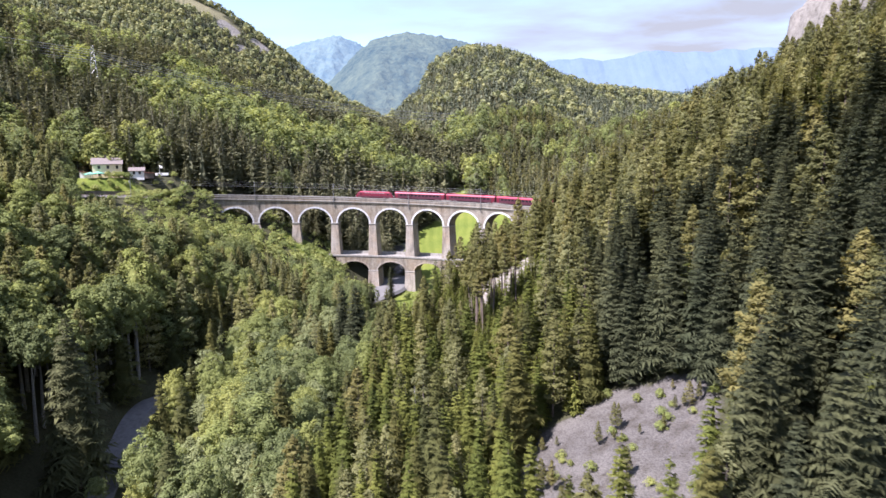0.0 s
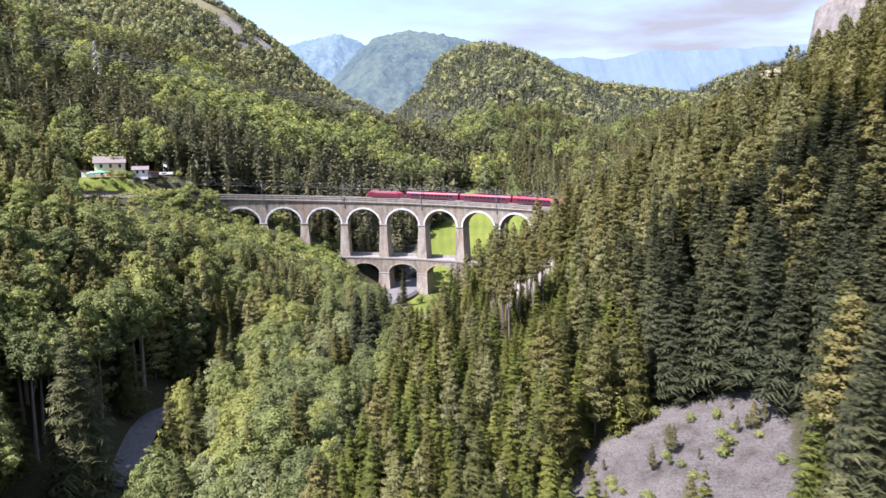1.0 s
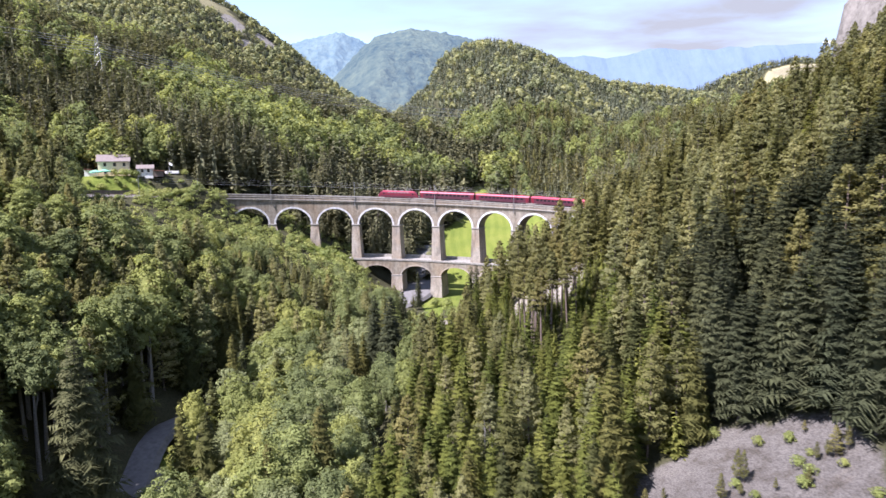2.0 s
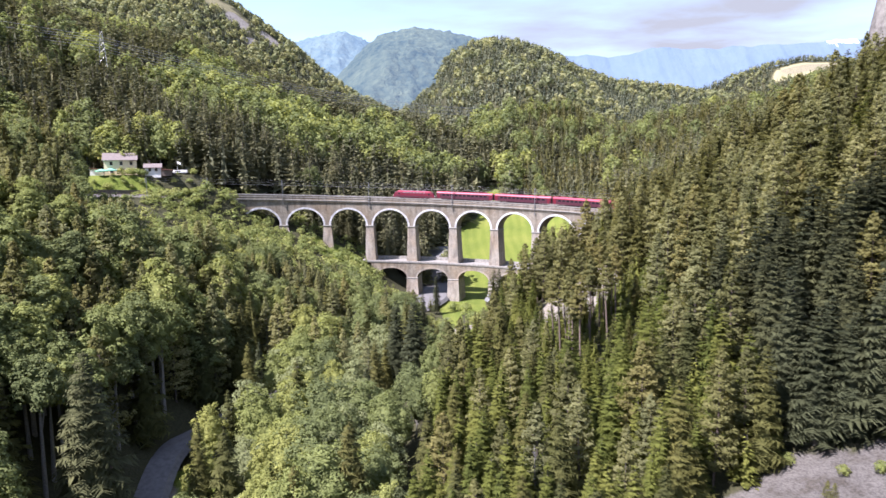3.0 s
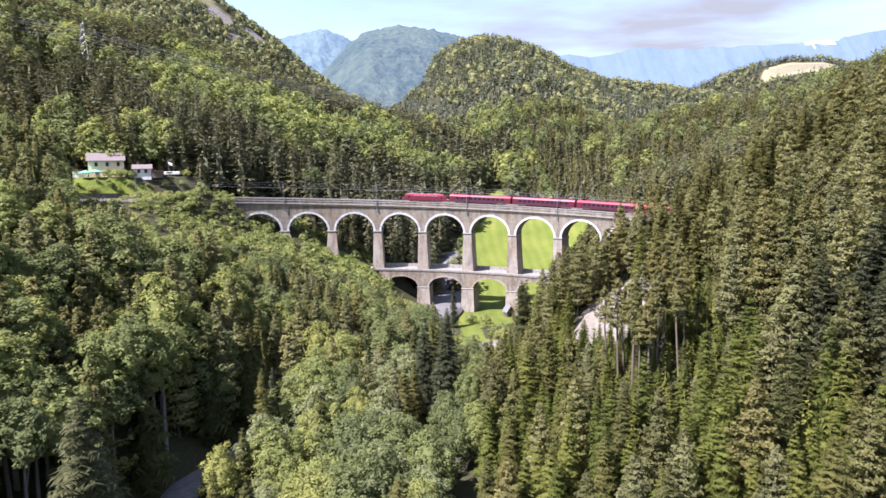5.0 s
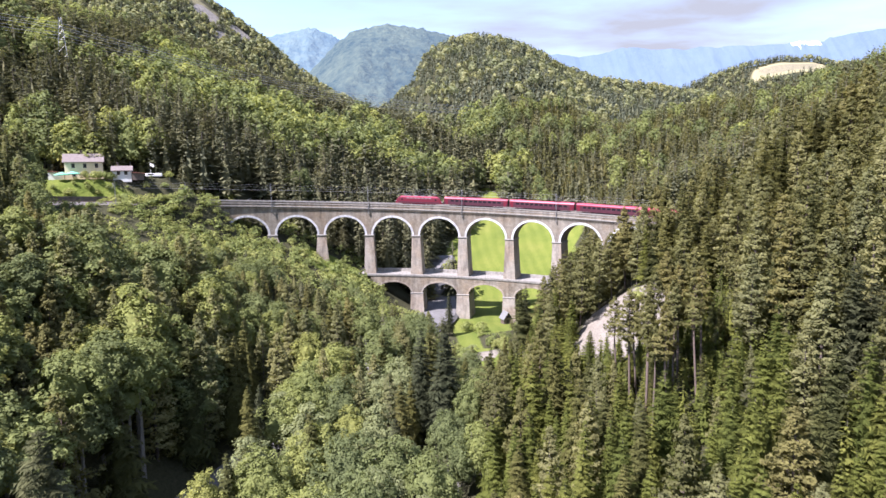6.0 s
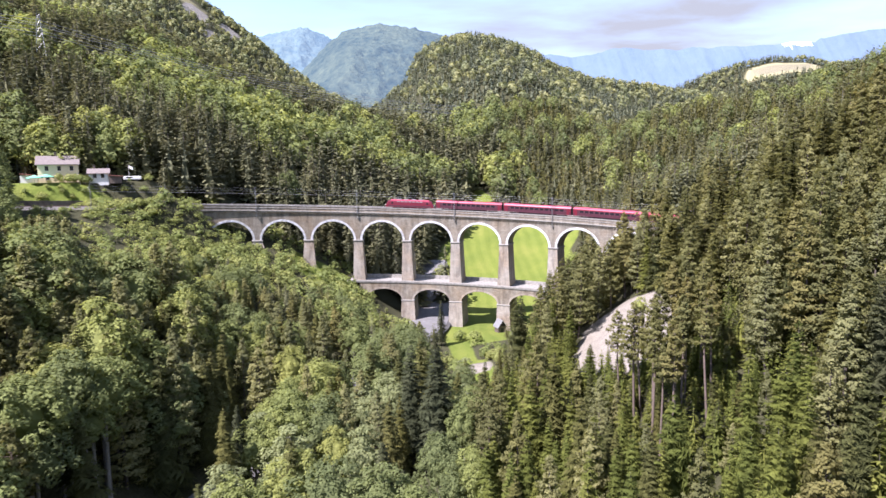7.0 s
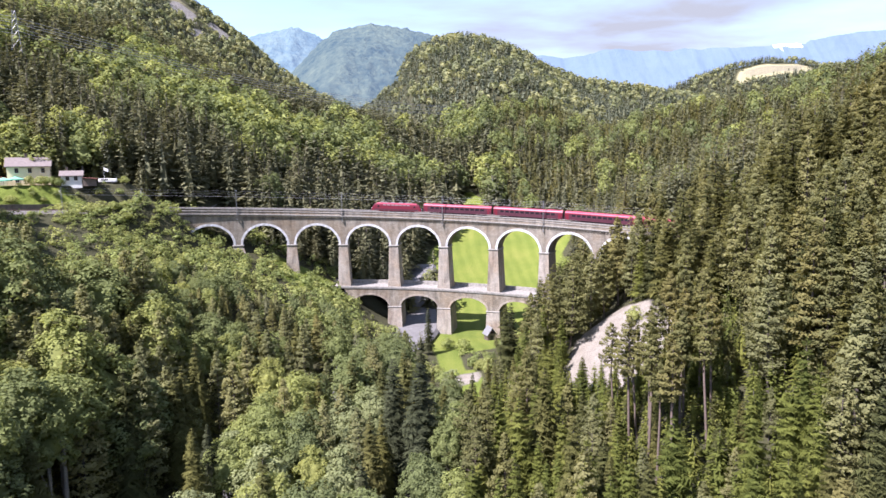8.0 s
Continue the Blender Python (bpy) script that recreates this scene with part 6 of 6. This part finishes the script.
def build_back_ridge(y0, material, name, label, crest):
    xs = np.linspace(crest[0][0], crest[-1][0], 420)
    top = np.interp(xs, [c[0] for c in crest], [c[1] for c in crest])
    n, rows = 60, []
    for k in range(n):
        f = k / (n - 1)
        spur = fractal(xs, xs * 0 + 500 * f, 170, 61, 4) * 0.22 + fractal(xs, xs * 0 + 900 * f, 34, 63, 3) * 0.05
        z = top * (1 - f * (0.8 + 0.2 * f)) + spur * top * min(1, 3 * f) * 0.5 + fractal(xs, xs * 0 + 4000 * f, 9, 67, 2) * y0 * 0.0022
        rows.append(np.stack([xs, y0 - y0 * 0.36 * f + 0 * xs, z], -1))
    V = np.concatenate(rows)
    w = len(xs)
    a = (np.arange(n - 1)[:, None] * w + np.arange(w - 1)[None]).ravel()
    T = np.concatenate([np.stack([a, a + w, a + w + 1], -1), np.stack([a, a + w + 1, a + 1], -1)])
    me = np_mesh(name, V, T)
    me.polygons.foreach_set("use_smooth", [True] * len(me.polygons))
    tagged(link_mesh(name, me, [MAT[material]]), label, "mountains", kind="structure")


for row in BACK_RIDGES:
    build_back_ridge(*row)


def build_range():
    """The blue limestone range on the horizon, with old snow."""
    xs = np.linspace(500, 4200, 800)
    crest = np.interp(xs, [500, 759, 998, 1158, 1320, 1481, 1800, 2383, 2800, 2927, 2967, 3219, 3507, 4200], [700, 835, 868, 836, 860, 897, 885, 909, 934, 922, 953, 999, 1022, 1050]) + fractal(xs, xs * 0, 120, 41) * 14
    rows, n = [], 26
    for k in range(n):
        f = k / (n - 1)
        rows.append(np.stack([xs, 4750 - 700 * f + 25 * fractal(xs, xs * 0 + 300 * f, 160, 43), crest * (1 - f) + 150 * f + fractal(xs, xs * 0 + 900 * f, 200, 47) * 10 * min(1, 4 * f)], -1))
    V = np.concatenate(rows)
    w = len(xs)
    a = (np.arange(n - 1)[:, None] * w + np.arange(w - 1)[None]).ravel()
    T = np.concatenate([np.stack([a, a + w, a + w + 1], -1), np.stack([a, a + w + 1, a + 1], -1)])
    mid_x, mid_z = V[T][:, :, 0].mean(1), V[T][:, :, 2].mean(1)
    snow = (mid_x > 2690) & (mid_x < 2900) & (mid_z > 908 + 45 * fractal(mid_x, mid_z * 3, 30, 49))
    me = np_mesh("mountain_range", V, T, snow.astype(int))
    me.polygons.foreach_set("use_smooth", [True] * len(me.polygons))
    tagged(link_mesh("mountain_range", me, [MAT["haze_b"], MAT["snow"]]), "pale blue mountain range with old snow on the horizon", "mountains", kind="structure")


build_range()


def build_pylon(x, y):
    z = land1(x, y) - 1
    h = 141 - z
    c = empty("power_pylon", Matrix.Translation((x, y, z)) @ Matrix.Rotation(0.5, 4, "Z"))
    bm = bmesh.new()
    levels = [0, 0.25, 0.45, 0.6, 0.72, 0.82, 0.91, 1.0]
    wd = lambda f: 2.6 * (1 - f) + 0.55
    for a, b in zip(levels, levels[1:]):
        for sx, sy in ((-1, -1), (1, -1), (1, 1), (-1, 1)):
            tube(bm, (sx * wd(a), sy * wd(a), a * h), (sx * wd(b), sy * wd(b), b * h), 0.14, sides=4)
            tube(bm, (sx * wd(a), sy * wd(a), a * h), (-sy * wd(b), sx * wd(b), b * h), 0.08, sides=4)
    part("lattice_tower", bm, MAT["steel"], c)
    for f, w in ((0.72, 4.5), (0.82, 5.5), (0.91, 4.2)):
        bm = bmesh.new()
        for s in (-1, 1):
            tube(bm, (0, s * 0.5, f * h + 0.9), (0, s * w, f * h), 0.09, sides=4)
            tube(bm, (0, s * 0.5, f * h - 0.1), (0, s * w, f * h), 0.09, sides=4)
        part("cross_arm", bm, MAT["steel"], c)
    tagged(c, "grey lattice steel power pylon above the forest", "power pylon")
    return c, h


pyl, ph = build_pylon(-217, 420)
turn = Matrix.Rotation(0.5, 3, "Z")
for f, w in ((0.72, 4.5), (0.82, 5.5), (0.91, 4.2)):
    for s in (-1, 1):
        a = Vector(pyl.matrix_basis.translation) + turn @ Vector((0, s * w, f * ph - 0.8))
        for end in (Vector((60, 690, 112 + 30 * (f - 0.72))), Vector((-560, 210, 178 + 30 * (f - 0.72)))):
            pts = []
            for k in range(41):
                q = k / 40
                p = a.lerp(end + Vector((0, s * w, 0)), q)
                p.z -= 60 * q * (1 - q) * (0.8 if end.x > 0 else 0.25)
                pts.append(p)
            wire("power_line", pts, 0.11, "thin power line sagging across the wooded hill", "power line", "power lines from the pylon")
